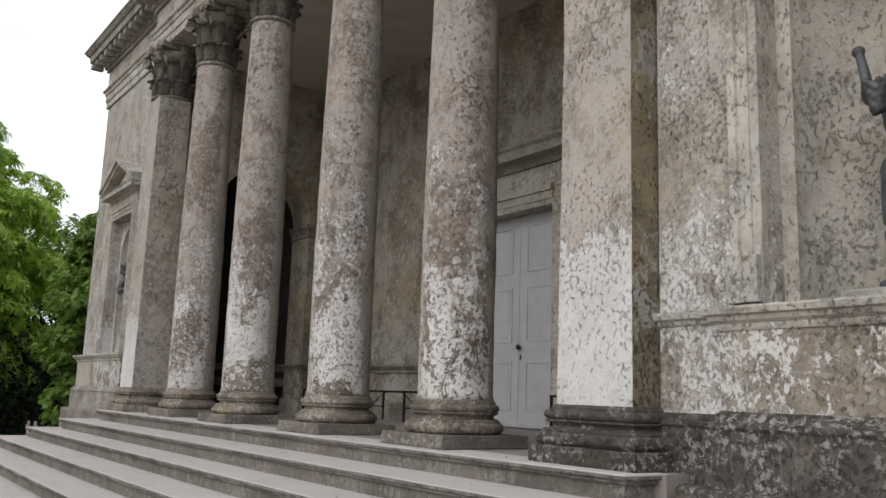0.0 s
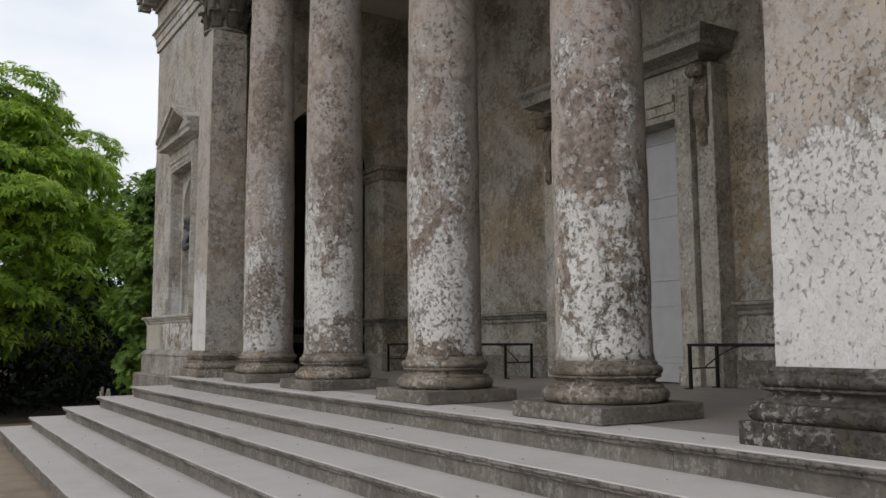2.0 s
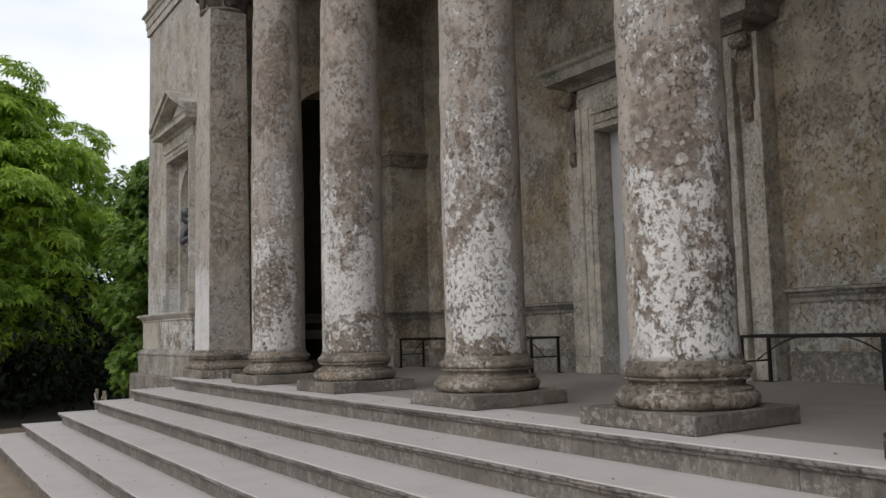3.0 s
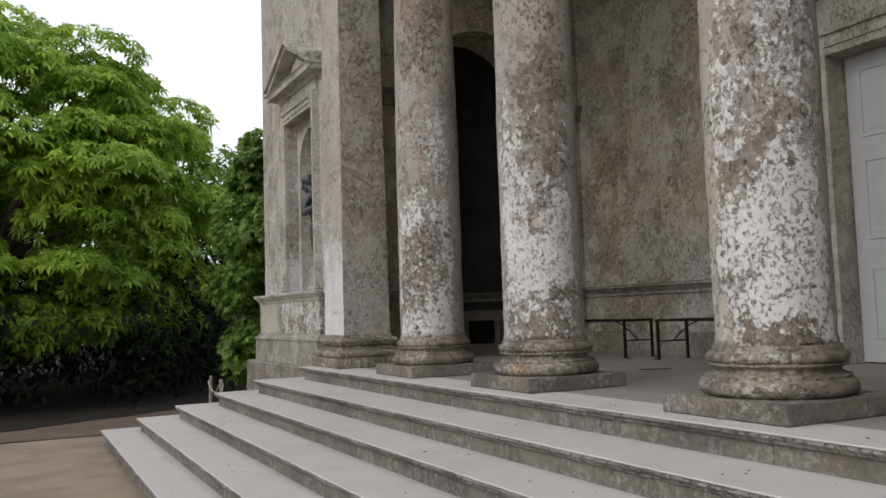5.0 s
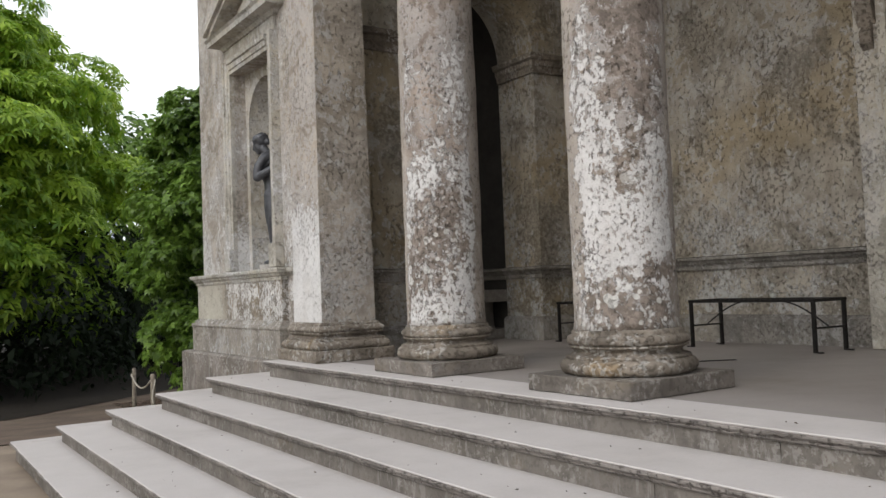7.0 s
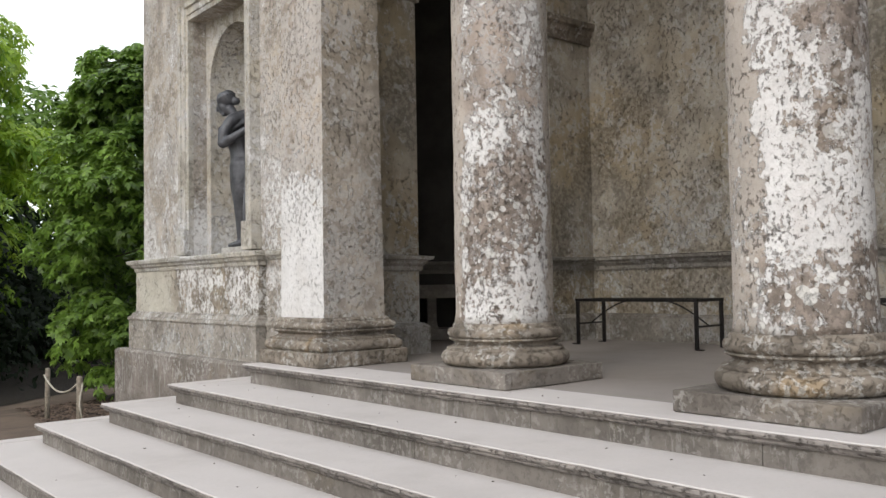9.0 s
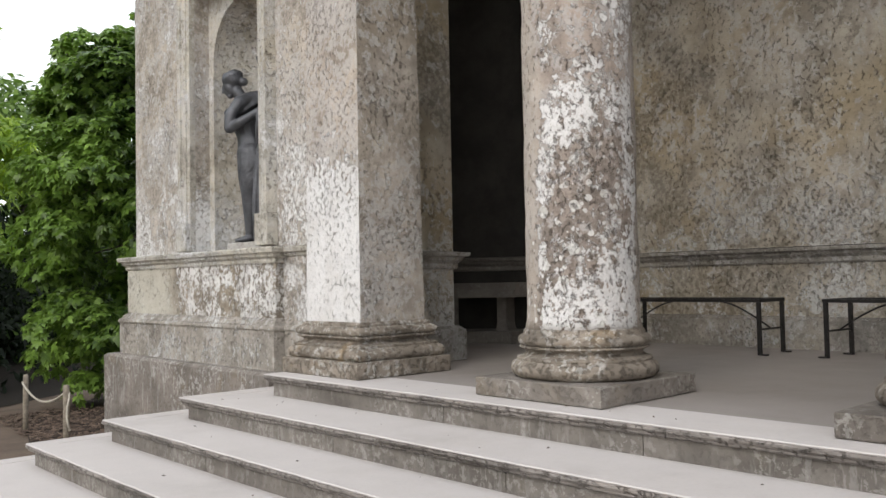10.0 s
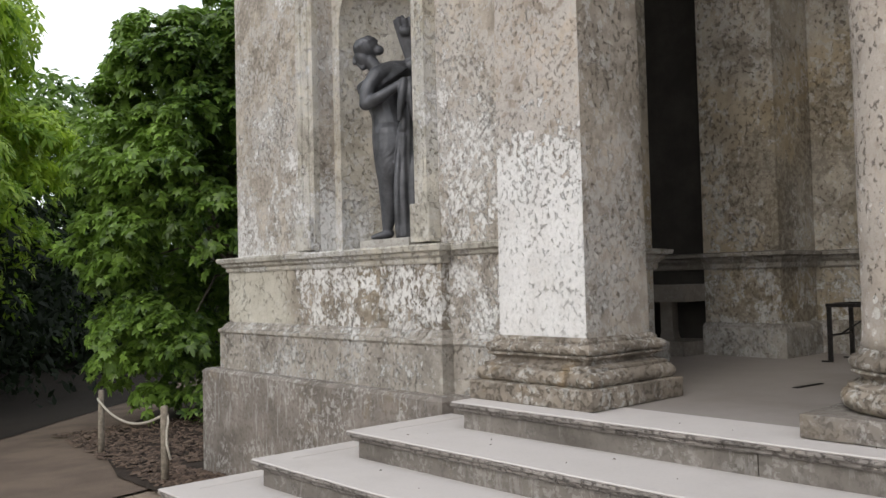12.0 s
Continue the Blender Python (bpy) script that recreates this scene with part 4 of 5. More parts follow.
bm = box(12.6, 13.0, mir(-10, 1), mir(10, 1), 0, CAP + 0.5)
tagged(part("wall_rear", bm, M_WING), "plain rear wall closing the building", "wall", kind="structure")


# ---- iron benches ----
def build_bench():
    L, D, H = 1.48, 0.44, 0.485
    b = thing("bench_frame", "black wrought iron bench frame with curved braces standing by the wall", "bench", "iron benches", at=(0, 0, 0))
    top = bmesh.new()
    for x in (-D / 2, D / 2):
        add_box(top, x - 0.018, x + 0.018, -L / 2, L / 2, H - 0.03, H, 0.003)
    for y in (-L / 2 + 0.018, L / 2 - 0.018):
        add_box(top, -D / 2 + 0.018, D / 2 - 0.018, y - 0.018, y + 0.018, H - 0.03, H, 0.003)
    part("top_frame", top, M_IRON, b)
    for sx in (-1, 1):
        for sy in (-1, 1):
            x, y = sx * (D / 2 - 0.002), sy * (L / 2 - 0.02)
            leg = box(x - 0.014, x + 0.014, y - 0.017, y + 0.017, 0.0, H - 0.03, 0.003)
            add_box(leg, x - 0.02, x + 0.02, min(y, y + sy * 0.07), max(y, y + sy * 0.07), 0.0, 0.012, 0.003)
            part("leg", leg, M_IRON, b)
    for sy in (-1, 1):
        y = sy * (L / 2 - 0.02)
        part("cross_bar", tube([(-D / 2, y, 0.22), (D / 2, y, 0.22)], 0.009), M_IRON, b)
        pts = []
        for k in range(13):
            t = k / 12
            pts.append((0.0, y - sy * 0.55 * t, 0.22 + (H - 0.245) * math.sin(t * math.pi / 2)))
        part("brace", tube(pts, 0.008), M_IRON, b, smooth=True)
    return b


bench = build_bench()
bench.matrix_basis = pose(7.81, 14.03, P, 0, 0, 0.5)
copy_thing(bench, pose(7.84, 12.03, P, 0, 0, -3.0))
copy_thing(bench, pose(7.92, 7.39, P, 0, 0, 1.0))
copy_thing(bench, pose(7.88, 5.55, P))


# ---- statues ----
def ball(bm, c, r, seg=16):
    """An ellipsoid of radii r (number or triple) at c."""
    r = (r, r, r) if isinstance(r, (int, float)) else r
    g = bmesh.ops.create_uvsphere(bm, u_segments=seg, v_segments=seg // 2 + 2, radius=1)
    for v in g["verts"]:
        v.co = Vector((c[0] + v.co.x * r[0], c[1] + v.co.y * r[1], c[2] + v.co.z * r[2]))


def limb(bm, pts, radii):
    """A rounded limb whose line and thickness glide through the points."""
    q = [Vector((*p, r)) for p, r in zip(pts, radii)]
    q = [q[0] * 2 - q[1]] + q + [q[-1] * 2 - q[-2]]
    line = []
    for a, b, c, d in zip(q, q[1:], q[2:], q[3:]):
        for k in range(8):
            u = k / 8
            line.append(0.5 * (2 * b + (c - a) * u + (2 * a - 5 * b + 4 * c - d) * u * u + (3 * b - a - 3 * c + d) * u ** 3))
    line.append(q[-2])
    tube([v.to_3d() for v in line], [max(0.006, v[3]) for v in line], 14, bm)
    ball(bm, pts[0], radii[0])
    ball(bm, pts[-1], radii[-1])


def finish_statue(name, bm, label, m, voxel=0.009):
    ob = part(name, bm, M_STATUE, None, smooth=True)
    tagged(ob, label, "statue", "niche statues")
    mod = ob.modifiers.new("join", "REMESH")
    mod.mode = "VOXEL"
    mod.voxel_size = voxel
    mod.use_smooth_shade = True
    sm = ob.modifiers.new("soften", "SMOOTH")
    sm.factor = 0.5
    sm.iterations = 2
    ob.matrix_basis = m
    return ob


def build_draped_statue(m):
    """Local axes: x to the figure's raised arm, y towards the front, z up; feet on z = 0."""
    head = bmesh.new()
    ball(head, (0.015, 0, 0.035), (0.095, 0.078, 0.085))
    ball(head, (-0.040, 0, -0.030), (0.056, 0.058, 0.082))
    limb(head, [(-0.088, 0, 0.015), (-0.112, 0, -0.035)], [0.010, 0.016])
    ball(head, (-0.092, 0, -0.066), (0.016, 0.024, 0.018))
    ball(head, (-0.074, 0, -0.100), (0.028, 0.030, 0.024))
    for k in range(46):
        a, b = k * 2.4, 0.15 + 0.85 * (k % 9) / 9
        ball(head, (0.022 + 0.084 * math.cos(a) * math.cos(b), 0.072 * math.sin(a) * math.cos(b), 0.035 + 0.078 * math.sin(b)), 0.017, 8)
    ball(head, (0.085, 0, -0.030), (0.042, 0.045, 0.042))
    turn = Matrix.Translation((-0.225, 0.03, 1.605)) @ Matrix.Rotation(radians(-26), 4, "Y") @ Matrix.Scale(1.05, 4)
    bmesh.ops.transform(head, matrix=turn, verts=head.verts)
    hm = bpy.data.meshes.new("head")
    head.to_mesh(hm)
    head.free()
    bm = bmesh.new()
    bm.from_mesh(hm)
    bpy.data.meshes.remove(hm)
    limb(bm, [(-0.195, 0.02, 1.53), (-0.155, 0.01, 1.46), (-0.11, 0.0, 1.38)], [0.056, 0.056, 0.075])
    # torso turned aside
    limb(bm, [(-0.07, 0.0, 1.40), (-0.12, 0.0, 1.27), (-0.085, 0.0, 1.08), (-0.055, 0.0, 0.94), (-0.045, 0.0, 0.80)], [0.115, 0.140, 0.118, 0.140, 0.140])
    ball(bm, (-0.215, 0.060, 1.27), (0.075, 0.068, 0.068))
    ball(bm, (-0.205, -0.050, 1.27), (0.075, 0.068, 0.068))
    limb(bm, [(-0.11, 0.13, 1.38), (-0.04, 0.03, 1.43), (0.05, -0.04, 1.46)], [0.075, 0.085, 0.075])
    # cloth over the breast and shoulder
    for k in range(7):
        u = k / 6
        limb(bm, [(-0.02 + 0.10 * u, 0.10 - 0.04 * u, 1.46 - 0.02 * u), (-0.13 + 0.05 * u, 0.145, 1.37 - 0.07 * u), (-0.255 + 0.03 * u, 0.105, 1.30 - 0.09 * u), (-0.285 + 0.05 * u, 0.0, 1.28 - 0.10 * u)], [0.020, 0.024, 0.022, 0.018])
    # near arm, bent across the body
    limb(bm, [(-0.12, 0.15, 1.37), (-0.185, 0.18, 1.24), (-0.200, 0.18, 1.12)], [0.066, 0.056, 0.050])
    limb(bm, [(-0.200, 0.18, 1.12), (-0.09, 0.21, 1.17), (0.05, 0.19, 1.27)], [0.050, 0.047, 0.034])
    ball(bm, (0.08, 0.18, 1.29), (0.05, 0.038, 0.034))
    # far arm, lifted
    limb(bm, [(0.05, -0.04, 1.45), (0.17, -0.02, 1.51), (0.27, 0.0, 1.57)], [0.068, 0.056, 0.050])
    limb(bm, [(0.27, 0.0, 1.57), (0.20, -0.01, 1.67), (0.11, 0.0, 1.76)], [0.050, 0.044, 0.034])
    ball(bm, (0.08, 0.02, 1.77), (0.05, 0.04, 0.045))
    # legs and feet
    limb(bm, [(-0.050, 0.03, 0.88), (-0.055, 0.045, 0.66), (-0.070, 0.045, 0.46), (-0.070, 0.02, 0.30), (-0.095, 0.0, 0.09)], [0.140, 0.122, 0.080, 0.072, 0.040])
    limb(bm, [(-0.085, 0.0, 0.05), (-0.14, 0.03, 0.035), (-0.195, 0.05, 0.022)], [0.040, 0.032, 0.020])
    limb(bm, [(0.020, -0.04, 0.88), (0.030, -0.03, 0.66), (0.030, -0.04, 0.46), (0.035, -0.06, 0.30), (0.04, -0.06, 0.08)], [0.120, 0.100, 0.070, 0.062, 0.038])
    limb(bm, [(0.04, -0.04, 0.05), (0.0, 0.03, 0.03)], [0.040, 0.028])
    # cloth: bunched at the lifted hand, then long hanging pleats
    for k in range(6):
        limb(bm, [(0.000 + 0.026 * k, 0.01 + 0.02 * (k % 2), 1.86 + 0.015 * (k % 3)), (0.035 + 0.020 * k, -0.01, 1.70), (0.09 + 0.022 * k, -0.05, 1.50), (0.13 + 0.026 * k, -0.06, 1.28)], [0.020, 0.017, 0.022, 0.026])
    limb(bm, [(0.17, 0.01, 1.25), (0.17, 0.0, 0.8), (0.17, 0.0, 0.03)], [0.070, 0.065, 0.085])
    for k in range(11):
        u = k / 10
        x0, x1 = 0.055 + 0.19 * u, 0.015 + 0.27 * u
        y0 = 0.15 - 0.24 * u * u
        sway = 0.010 * math.sin(k * 2.1)
        limb(bm, [(x0, y0 + 0.02, 1.29 - 0.03 * (k % 3)), (x0 - 0.01 + sway, y0 + 0.012 * (k % 2), 0.90), (x1 + sway, y0 + 0.016 * ((k + 1) % 2), 0.45), (x1, y0 + 0.012, 0.02)], [0.018, 0.015 + 0.007 * (k % 2), 0.016 + 0.009 * ((k + 1) % 2), 0.022])
    limb(bm, [(0.09, 0.20, 1.30), (0.07, 0.21, 1.14), (0.045, 0.19, 0.98)], [0.030, 0.032, 0.014])
    limb(bm, [(0.13, 0.18, 1.31), (0.14, 0.19, 1.12), (0.16, 0.17, 0.94)], [0.030, 0.030, 0.014])
    for v in bm.verts:
        v.co = Vector((v.co.x * 1.14, -v.co.y * 1.1, v.co.z))
    return finish_statue("statue", bm, "dark lead figure lifting a long draped cloth, in a niche", m)


def build_grape_statue(m):
    bm = bmesh.new()
    ball(bm, (0.02, 0.04, 1.60), (0.085, 0.095, 0.11))
    for k in range(24):
        a = k * 2.4
        ball(bm, (0.02 + 0.085 * math.cos(a), 0.02 + 0.085 * math.sin(a), 1.62 + 0.09 * ((k % 4) / 4)), 0.032, 8)
    limb(bm, [(0.02, 0.02, 1.52), (0.02, 0.0, 1.40)], [0.055, 0.068])
    limb(bm, [(0.0, 0.0, 1.36), (0.0, 0.0, 1.22), (0.02, 0.0, 1.05), (0.02, 0.0, 0.90)], [0.15, 0.16, 0.13, 0.15])
    limb(bm, [(-0.19, 0.0, 1.40), (0.19, 0.0, 1.37)], [0.075, 0.075])
    # lifted arm with a bunch of grapes
    limb(bm, [(-0.17, 0.0, 1.40), (-0.18, 0.16, 1.38), (-0.14, 0.26, 1.46)], [0.06, 0.05, 0.040])
    limb(bm, [(-0.14, 0.26, 1.46), (-0.17, 0.24, 1.58), (-0.21, 0.20, 1.70)], [0.040, 0.036, 0.032])
    ball(bm, (-0.22, 0.20, 1.73), (0.05, 0.045, 0.045))
    for k in range(34):
        a, t = k * 2.39, k / 33
        ball(bm, (-0.07 + 0.075 * (1 - t * 0.6) * math.cos(a), 0.27 + 0.075 * (1 - t * 0.6) * math.sin(a), 1.46 - 0.24 * t), 0.026, 8)
    limb(bm, [(0.19, 0.0, 1.37), (0.27, 0.06, 1.12), (0.18, 0.20, 1.02)], [0.06, 0.05, 0.038])
    limb(bm, [(-0.09, 0.0, 0.86), (-0.11, 0.05, 0.46), (-0.12, 0.0, 0.08)], [0.11, 0.07, 0.042])
    limb(bm, [(-0.12, 0.02, 0.05), (-0.16, 0.14, 0.03)], [0.042, 0.03])
    limb(bm, [(0.09, 0.0, 0.86), (0.10, 0.02, 0.46), (0.12, -0.04, 0.08)], [0.11, 0.07, 0.042])
    limb(bm, [(0.12, -0.02, 0.05), (0.15, 0.10, 0.03)], [0.042, 0.03])
    limb(bm, [(0.28, -0.05, 0.95), (0.30, -0.05, 0.5), (0.31, -0.05, 0.0)], [0.09, 0.08, 0.10])
    for v in bm.verts:
        v.co = Vector((-v.co.x * 0.82, v.co.y * 0.82, v.co.z * 0.82))
    bmesh.ops.reverse_faces(bm, faces=bm.faces)
    return finish_statue("statue", bm, "dark lead figure holding up a bunch of grapes, in a niche", m, 0.011)


NICHE_A = mir(7.58, 1)
NICHE_B = mir(7.26, -1)


def statue_base(y):
    ob = part("stone_block", box(-0.24, 0.24, -0.33, 0.33, 0, 0.088, 0.015), M_STATUE_BASE)
    ob.location = (5.06, y, 2.012)
    tagged(ob, "pale grey stone block under the niche statue", "block", "statue blocks")


statue_base(NICHE_A)
statue_base(NICHE_B)
build_draped_statue(pose(5.02, NICHE_A + 0.02, 2.10, 0, 0, -50))
build_grape_statue(pose(5.04, NICHE_B, 2.10, 0, 0, 90))


# ---- rope barrier, edging ----
def build_barrier():
    tops = []
    for x, y, h, lean in ((3.90, 19.42, 0.75, 1.5), (4.24, 22.0, 0.78, -2.0)):
        z = ground_z(x, y)
        post = thing("barrier_post", "weathered round wooden post of a rope barrier in bark mulch", "post", "barrier posts", at=(x, y, z - 0.05))
        post.rotation_euler = (radians(lean), radians(-lean * 0.5), 0)
        part("shaft", lathe([(0.038, 0.0), (0.036, h * 0.5), (0.035, h + 0.03), (0.028, h + 0.05)], 14, 0.003, x * 5), M_WOOD, post, smooth=True)
        tops.append(Vector((x, y, z + h - 0.10)))
    a, b = tops
    pts = []
    for k in range(25):
        t = k / 24
        p = a.lerp(b, t)
        p.z -= 0.16 * 4 * t * (1 - t)
        pts.append(p + Vector((-0.04, 0, 0)))
    ob = part("rope", tube(pts, 0.013, 8), M_ROPE, None, smooth=True)
    tagged(ob, "sagging pale rope strung between two wooden posts", "rope")
    pts = [a + Vector((0.04 * math.cos(t) - 0.02, -0.03 - 0.05 * k, 0.02 - 0.05 * k - 0.012 * k * k)) for k, t in enumerate((0, 1, 2, 3, 4))]
    ob = part("rope_end", tube(pts, 0.011, 8), M_ROPE, None, smooth=True)
    tagged(ob, "loose pale rope end hanging from the post", "rope")


build_barrier()


def flat_patch(name, outline, material, lift, label, category):
    """A thin sheet that follows the ground inside a plan outline."""
    bm = bmesh.new()
    vs = [bm.verts.new((x, y, 0)) for x, y in outline]
    f = bm.faces.new(vs)
    bmesh.ops.triangulate(bm, faces=[f])
    for _ in range(4):
        long = [e for e in bm.edges if e.calc_length() > 1.2]
        if long:
            bmesh.ops.subdivide_edges(bm, edges=long, cuts=1)
            bmesh.ops.triangulate(bm, faces=bm.faces[:])
    for v in bm.verts:
        v.co.z = ground_z(v.co.x, v.co.y) + lift + 0.02 * noise.noise(Vector((v.co.x, v.co.y, 3)))
    ob = part(name, bm, material, None, smooth=True)
    return tagged(ob, label, category, kind="structure")


flat_patch("mulch_bed", [(3.62, 18.75), (4.2, 19.0), (4.6, 19.2), (10, 19.2), (14, 32), (10.5, 31.5), (7.2, 27.0), (4.55, 23.0), (3.75, 20.2)], M_MULCH, 0.035, "dark bark mulch bed beside the wing", "ground")
flat_patch("woodland_floor", [(-40, 15), (-8, 19.0), (-1.0, 20.8), (0.8, 21.9), (3.4, 24.4), (5.2, 26.5), (9.3, 31.2), (14, 34), (40, 35), (45, 90), (-45, 90)], M_WOODFLOOR, 0.030, "leaf-littered woodland floor, coloured dark for the shade of the trees", "ground")
flat_patch("path", [(-8, 17.4), (-1.0, 19.0), (1.4, 19.2), (2.6, 19.0), (3.75, 19.3), (3.9, 20.3), (4.6, 23.0), (7.3, 27.0), (10.6, 31.5), (14, 32), (14, 35), (9.2, 32), (5.0, 27), (3.3, 24.8), (0.7, 22.3), (-1.0, 21.2), (-8, 19.4)], M_PATH, 0.018, "damp brown earth path curving round the building, darkened for tree shade", "path")
bm = sweep([(-0.02, -0.30), (0.02, -0.30), (0.02, -0.075), (-0.02, -0.075)], [(3.42, 18.72), (3.95, 19.00), (4.45, 19.28)])
tagged(part("edging_board", bm, M_WOOD), "low timber board edging the mulch bed", "edging", kind="structure")


def build_litter():
    """Bark chips over the bed, one mesh."""
    rng = np.random.default_rng(5)
    verts, faces = [], []
    for _ in range(2600):
        y = 18.95 + 5.5 * rng.random() ** 1.4
        x0 = 3.72 + (y - 18.9) * 0.13
        x = x0 + (1.6 + 0.2 * (y - 19)) * rng.random()
        if y < 20.2 and x > 4.35:
            continue
        z = ground_z(x, y) + 0.05
        L, W, a = 0.02 + 0.05 * rng.random(), 0.008 + 0.02 * rng.random(), rng.random() * 6.28
        c, s, t = math.cos(a), math.sin(a), 0.6 * (rng.random() - 0.5)
        k = len(verts)
        for u, v, w in ((-L, -W, 0), (L, -W, 0), (L, W, 0), (-L, W, 0), (-L * 0.8, 0, 0.012), (L * 0.8, 0, 0.012)):
            verts.append((x + u * c - v * s, y + u * s + v * c, z + w + u * t))
        faces += [(k, k + 1, k + 5, k + 4), (k + 3, k + 4, k + 5, k + 2), (k, k + 4, k + 3), (k + 1, k + 2, k + 5), (k, k + 3, k + 2, k + 1)]
    me = bpy.data.meshes.new("bark_chips")
    me.from_pydata(verts, [], faces)
    m = Nodes("bark_chip")
    me.materials.append(m.done(m.mix(m.island, (0.03, 0.021, 0.016), (0.14, 0.10, 0.075)), 0.9))
    tagged(new("bark_chips", me), "loose brown bark chips on the bed", "mulch", kind="stuff")


build_litter()


# ---- small things on the floor and steps ----
def build_floor_slot(x, y, rz):
    ob = thing("floor_slot", "narrow rusty iron slot set in the stone floor", "floor slot", "floor slots", at=(x, y, P - 0.003))
    ob.rotation_euler = (0, 0, radians(rz))
    part("frame", box(-0.16, 0.16, -0.02, 0.02, 0.0, 0.004, 0.001), M_IRON, ob)
    part("cover", box(-0.15, 0.15, -0.012, 0.012, 0.0, 0.007, 0.001), M_IRON, ob)


build_floor_slot(6.6, 11.6, -30)
build_floor_slot(6.06, 14.23, -5)


def build_fallen_bits():
    """Dead leaves and grit lying on the treads, one mesh."""
    rng = np.random.default_rng(9)
    verts, faces = [], []
    for _ in range(130):
        i = int(rng.integers(0, 6))
        x = NOSE_X[i] + 0.04 + 0.36 * rng.random() ** 0.6
        y = YC - 5.5 + 11.5 * rng.random()
        z = P - 0.165 * i + 0.003
        if i == 0:
            x = min(x, 4.24)
        L, a = 0.005 + 0.014 * rng.random() ** 2, rng.random() * 6.28
        c, s = math.cos(a), math.sin(a)
        k = len(verts)
        for u, v, w in ((-L, 0, 0), (0, -L * 0.45, 0.002), (L, 0, 0.004), (0, L * 0.45, 0.002), (0, 0, 0.008)):
            verts.append((x + u * c - v * s, y + u * s + v * c, z + w))
        faces += [(k, k + 1, k + 4), (k + 1, k + 2, k + 4), (k + 2, k + 3, k + 4), (k + 3, k, k + 4), (k, k + 3, k + 2, k + 1)]
    me = bpy.data.meshes.new("fallen_bits")
    me.from_pydata(verts, [], faces)
    m = Nodes("dead_leaf")
    me.materials.append(m.done(m.mix(m.island, (0.04, 0.032, 0.024), (0.13, 0.10, 0.07)), 0.9))
    tagged(new("fallen_bits", me), "dry leaf scraps and grit scattered on the steps", "leaf litter", kind="stuff")


build_fallen_bits()


# ---- trees ----
def leaf_mesh(name, places, normals, size, material, parent, rng, palmate=0, droop=0.35, wide=0.17):
    """One mesh of many leaves at the given places; palmate: leaflets in each compound leaf."""
    n = len(places)
    up = np.array([0, 0, 1.0])
    normals = normals / np.linalg.norm(normals, axis=1, keepdims=True)
    nor = normals * 0.55 + up * 0.6 + rng.normal(0, 0.38, (n, 3))
    nor /= np.linalg.norm(nor, axis=1, keepdims=True)
    t = np.cross(nor, rng.normal(0, 1, (n, 3)))
    t /= np.linalg.norm(t, axis=1, keepdims=True)
    b = np.cross(nor, t)
    V, F = [], []
    sets = []
    if palmate:
        for k in range(palmate):
            a = (k - (palmate - 1) / 2) * (2 * math.pi * 0.82 / palmate)
            d = t * math.cos(a) + b * math.sin(a)
            w = -t * math.sin(a) + b * math.cos(a)
            sets.append((places, d, w, 1.0 - 0.25 * abs(k - (palmate - 1) / 2) / palmate * 2, wide))
    else:
        sets.append((places, t, b, 1.0, 0.24))
    for base, d, w, s, wid in sets:
        L = (size * s * (0.75 + 0.5 * rng.random((n, 1))))
        p0 = base
        tip = base + d * L - up * (droop * L) - nor * 0.05 * L
        mid = base + d * L * 0.58 - up * (droop * 0.30 * L)
        m1, m2 = mid + w * L * wid, mid - w * L * wid
        k = sum(len(x) for x in V)
        block = np.stack([p0, m1, tip, m2, mid + nor * 0.04 * L], axis=1).reshape(-1, 3)
        V.append(block)
        idx = k + np.arange(n)[:, None] * 5
        F.append(np.concatenate([idx + np.array([[0, 1, 4]]), idx + np.array([[1, 2, 4]]), idx + np.array([[2, 3, 4]]), idx + np.array([[3, 0, 4]])]))
    V, F = np.concatenate(V), np.concatenate(F)
    me = bpy.data.meshes.new(name)
    me.vertices.add(len(V))
    me.vertices.foreach_set("co", V.astype(np.float32).ravel())
    me.loops.add(len(F) * 3)
    me.loops.foreach_set("vertex_index", F.astype(np.int32).ravel())
    me.polygons.add(len(F))
    me.polygons.foreach_set("loop_start", np.arange(0, len(F) * 3, 3, dtype=np.int32))
    me.update(calc_edges=True)
    me.materials.append(material)
    ob = new(name, me)
    if parent is not None:
        ob.parent = parent
    return ob


def lobed_crown(rng, radii, lobes, lobe_r, per_lobe, low=-0.75, inner=0.25, flat=0.6, reach=0.62):
    """Leaf places and outward normals on many lobes over an ellipsoid."""
    P_, N_ = [], []
    centres = []
    while len(centres) < lobes:
        d = rng.normal(0, 1, 3)
        d /= np.linalg.norm(d)
        if d[2] < low:
            continue
        c = d * np.array(radii) * (reach + (0.96 - reach) * rng.random())
        if all(np.linalg.norm(c - q) > lobe_r * 0.55 for q in centres) or rng.random() < 0.05:
            centres.append(c)
    for c in centres:
        r = lobe_r * (0.65 + 0.6 * rng.random())
        d = rng.normal(0, 1, (per_lobe, 3))
        d /= np.linalg.norm(d, axis=1, keepdims=True)
        d[:, 2] = np.where(rng.random(per_lobe) < 0.75, np.abs(d[:, 2]), d[:, 2])
        rr = r * (1 - inner * rng.random((per_lobe, 1)) ** 1.5)
        q = c + d * rr * np.array([1.0, 1.0, flat])
        P_.append(q)
        N_.append(d + 0.5 * c / np.linalg.norm(c))
    return np.concatenate(P_), np.concatenate(N_), centres


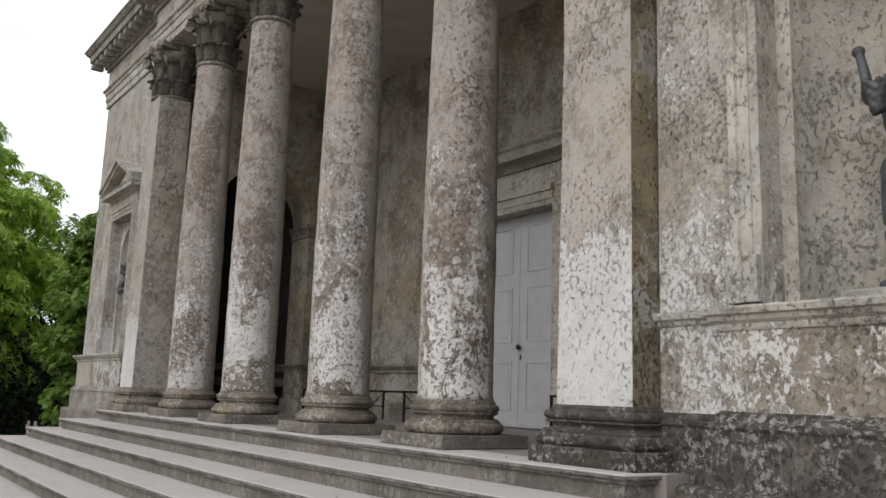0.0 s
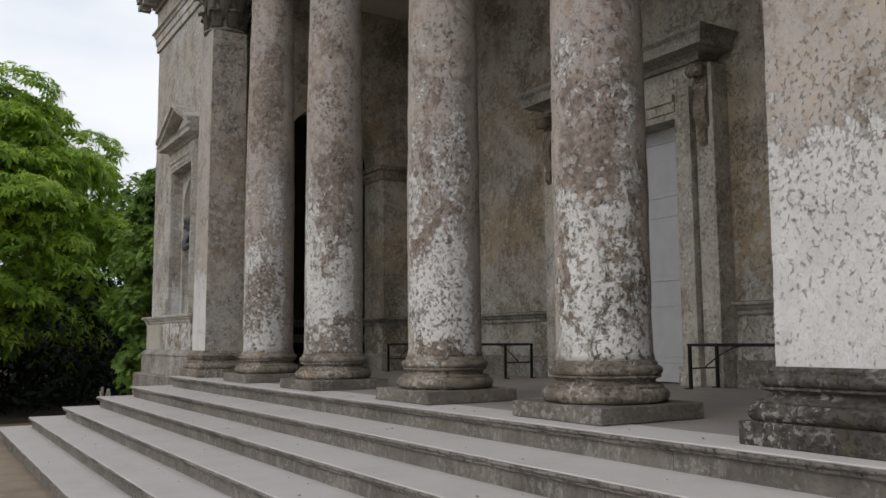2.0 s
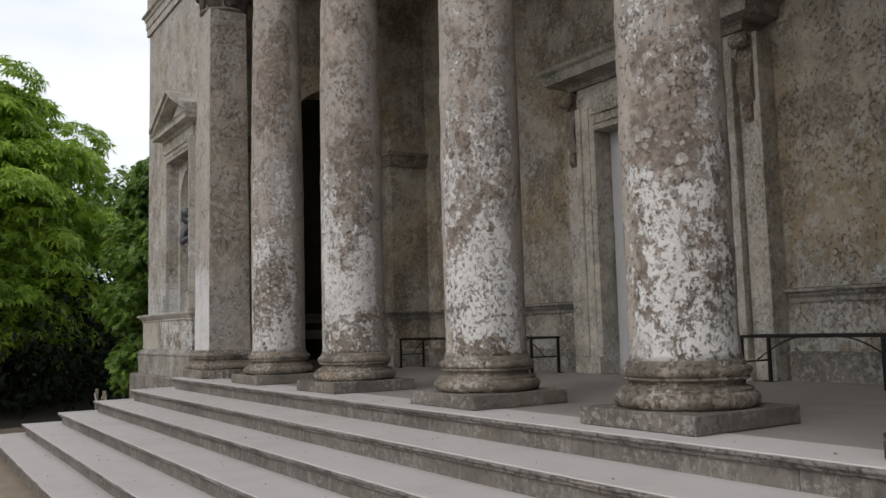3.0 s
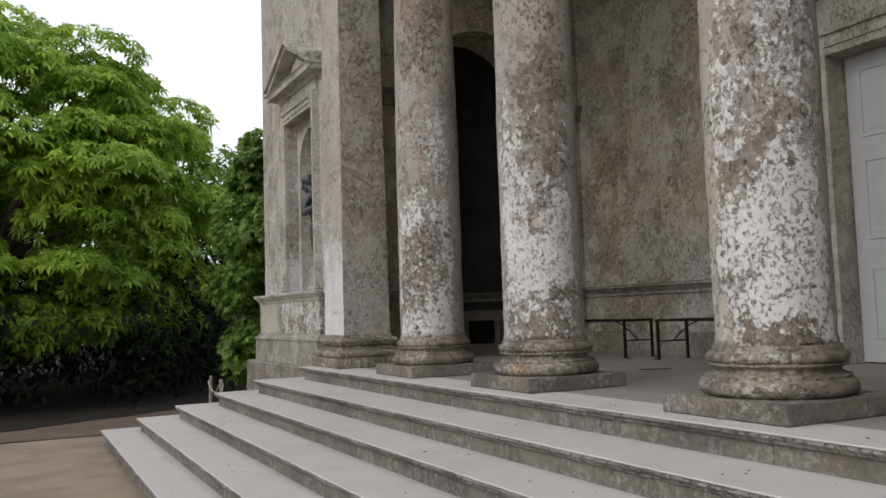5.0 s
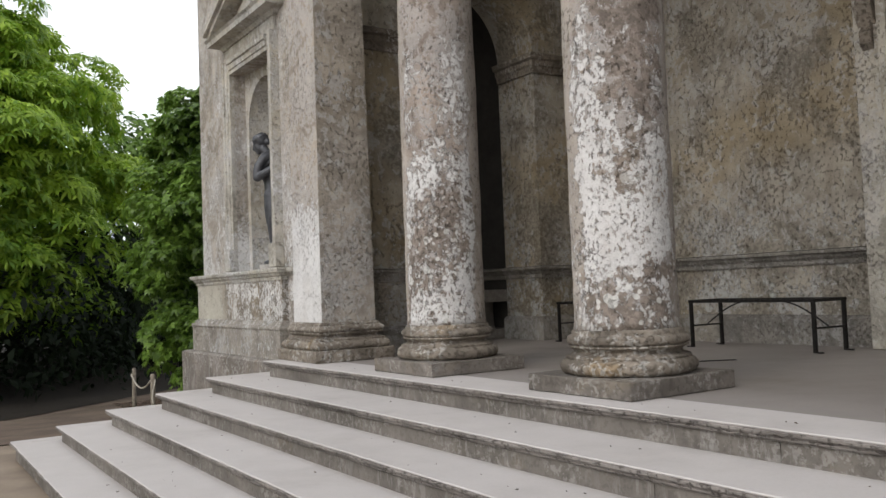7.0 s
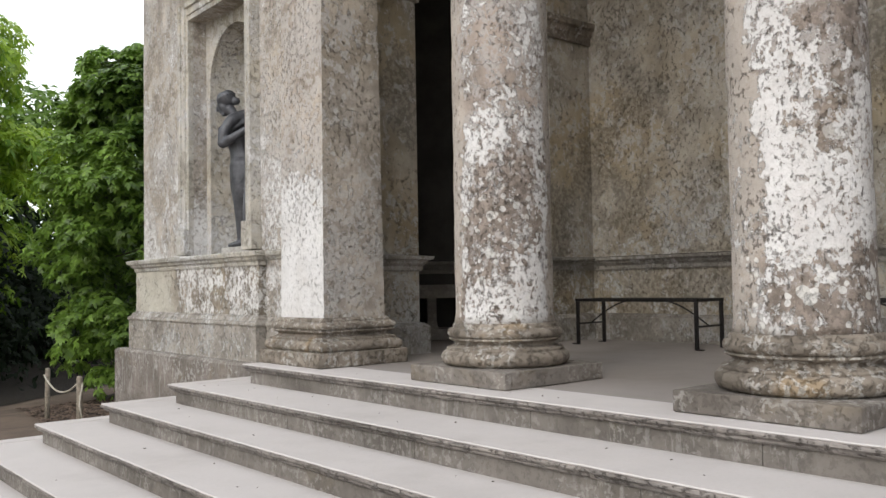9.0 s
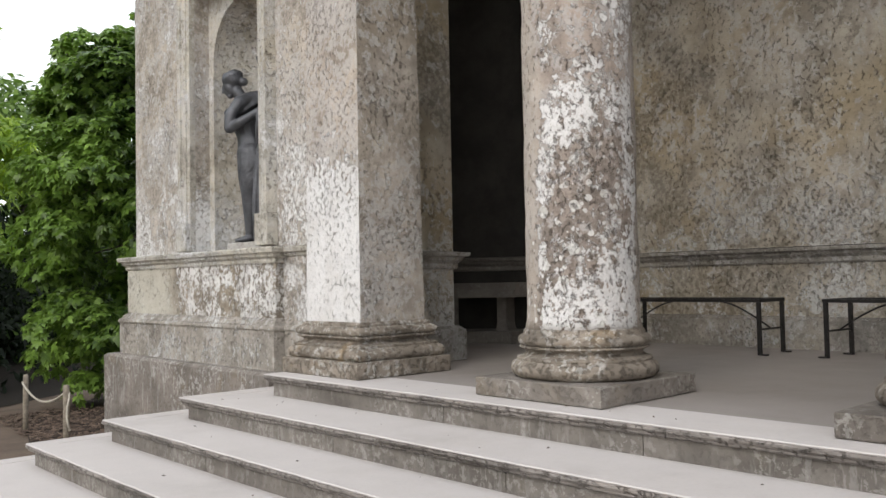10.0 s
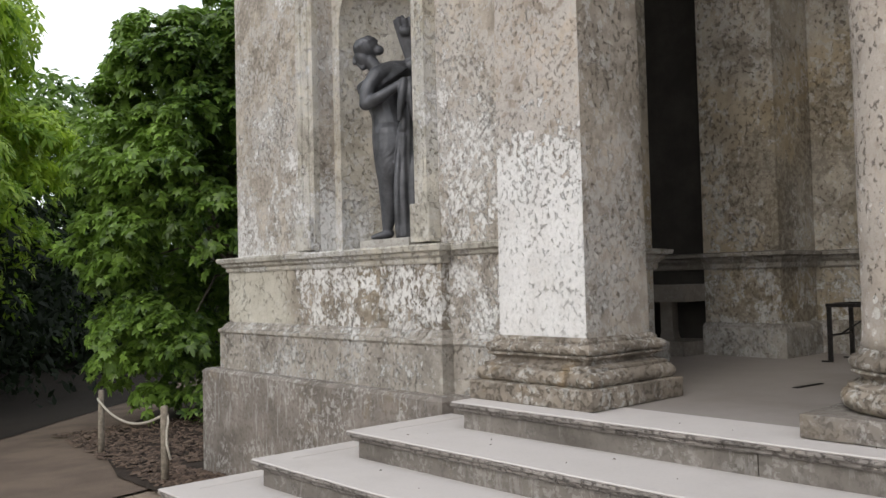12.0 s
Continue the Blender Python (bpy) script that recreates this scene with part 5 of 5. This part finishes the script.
def build_tree(name, label, at, height, crown_z, radii, lobes, lobe_r, per_lobe, size, mat, palmate=0, trunk=0.3, seed=1, group="", category="tree", low=-0.75, droop=0.35, flat=0.0, wide=0.17, reach=0.62):
    rng = np.random.default_rng(seed)
    z = ground_z(at[0], at[1]) - 0.1
    tree = thing(name, label, category, group, at=(at[0], at[1], z))
    pl, no, centres = lobed_crown(rng, radii, lobes, lobe_r, per_lobe, low, reach=reach, flat=flat or (0.38 if palmate else 0.6))
    off = np.array([0, 0, crown_z])
    tr = tube([(0.15 * math.sin(k * 1.3 + seed), 0.12 * math.cos(k + seed), crown_z * 1.15 * k / 8) for k in range(9)], [trunk * (1.25 if k == 0 else 1.0 - 0.085 * k) for k in range(9)], 12)
    for c in centres[::max(1, len(centres) // 14)]:
        a = Vector((0, 0, crown_z * 0.75))
        e = Vector(c + off)
        m = a.lerp(e, 0.5) + Vector((0, 0, 0.4))
        tube([a, a.lerp(m, 0.5), m, m.lerp(e, 0.6), e], [trunk * 0.4, trunk * 0.3, trunk * 0.2, trunk * 0.13, trunk * 0.06], 7, tr)
    part("trunk", tr, M_BARK, tree, smooth=True)
    leaf_mesh("crown", pl + off, no, size, mat, tree, rng, palmate, droop, wide)
    return tree


build_tree("tree", "tall horse chestnut with bright green palmate leaves", (0.1, 32.8), 13, 5.5, (6.3, 5.8, 6.0), 140, 1.4, 240, 0.27, M_LEAF_CHESTNUT, 6, 0.42, 3, flat=0.5, reach=0.76)
build_tree("tree", "smaller chestnut with bright green drooping leaves by the path", (-7.0, 29.0), 12, 5.0, (4.6, 4.6, 4.6), 40, 2.1, 220, 0.30, M_LEAF_CHESTNUT, 6, 0.35, 8, flat=0.5)
build_tree("shrub", "dense dark evergreen shrub with glossy bright leaf tips beside the wing", (7.6, 24.7), 7, 3.2, (2.8, 2.5, 4.2), 270, 0.44, 105, 0.13, M_LEAF_LAUREL, 6, 0.10, 5, category="shrub", low=-0.8, droop=0.3, flat=0.8, wide=0.25, reach=0.66)
for k, (x, y, h, rx) in enumerate(((9.0, 41, 4.6, 4.6), (3.0, 47, 5.6, 5.0), (-7.5, 45, 7.0, 7.0), (15.5, 44, 4.8, 5.0), (-16, 38, 7.2, 6.5), (23, 45, 6.0, 6.5), (-22, 28, 6.5, 6.0))):
    build_tree("tree", "dark green woodland tree behind the path", (x, y), 14, h, (rx, rx * 0.9, h * 0.95), 60, 1.7, 260, 0.36, M_LEAF_WOOD, 0, 0.35, 20 + k, "woodland trees", low=-0.95, reach=0.7)


def build_understory():
    rng = np.random.default_rng(77)
    P_, N_ = [], []
    for k in range(320):
        x = -26 + 52 * rng.random()
        near = 26.2 + 0.06 * abs(x) if x < 3.0 else min(37.5, 26.2 + 1.6 * (x - 3.0))
        y = near + 1.2 + 22 * rng.random() ** 1.5
        r = 1.3 + 1.3 * rng.random()
        c = np.array([x, y, ground_z(x, y) + 0.5 + 2.8 * rng.random()])
        d = rng.normal(0, 1, (330, 3))
        d /= np.linalg.norm(d, axis=1, keepdims=True)
        P_.append(c + d * r * (1 - 0.3 * rng.random((330, 1))))
        N_.append(d)
    P_, N_ = np.concatenate(P_), np.concatenate(N_)
    keep = P_[:, 2] > -0.9
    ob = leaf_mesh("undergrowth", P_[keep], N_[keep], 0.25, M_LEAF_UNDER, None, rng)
    tagged(ob, "dark undergrowth below the trees, deep shade put into its leaf colour", "undergrowth", kind="stuff")


build_understory()
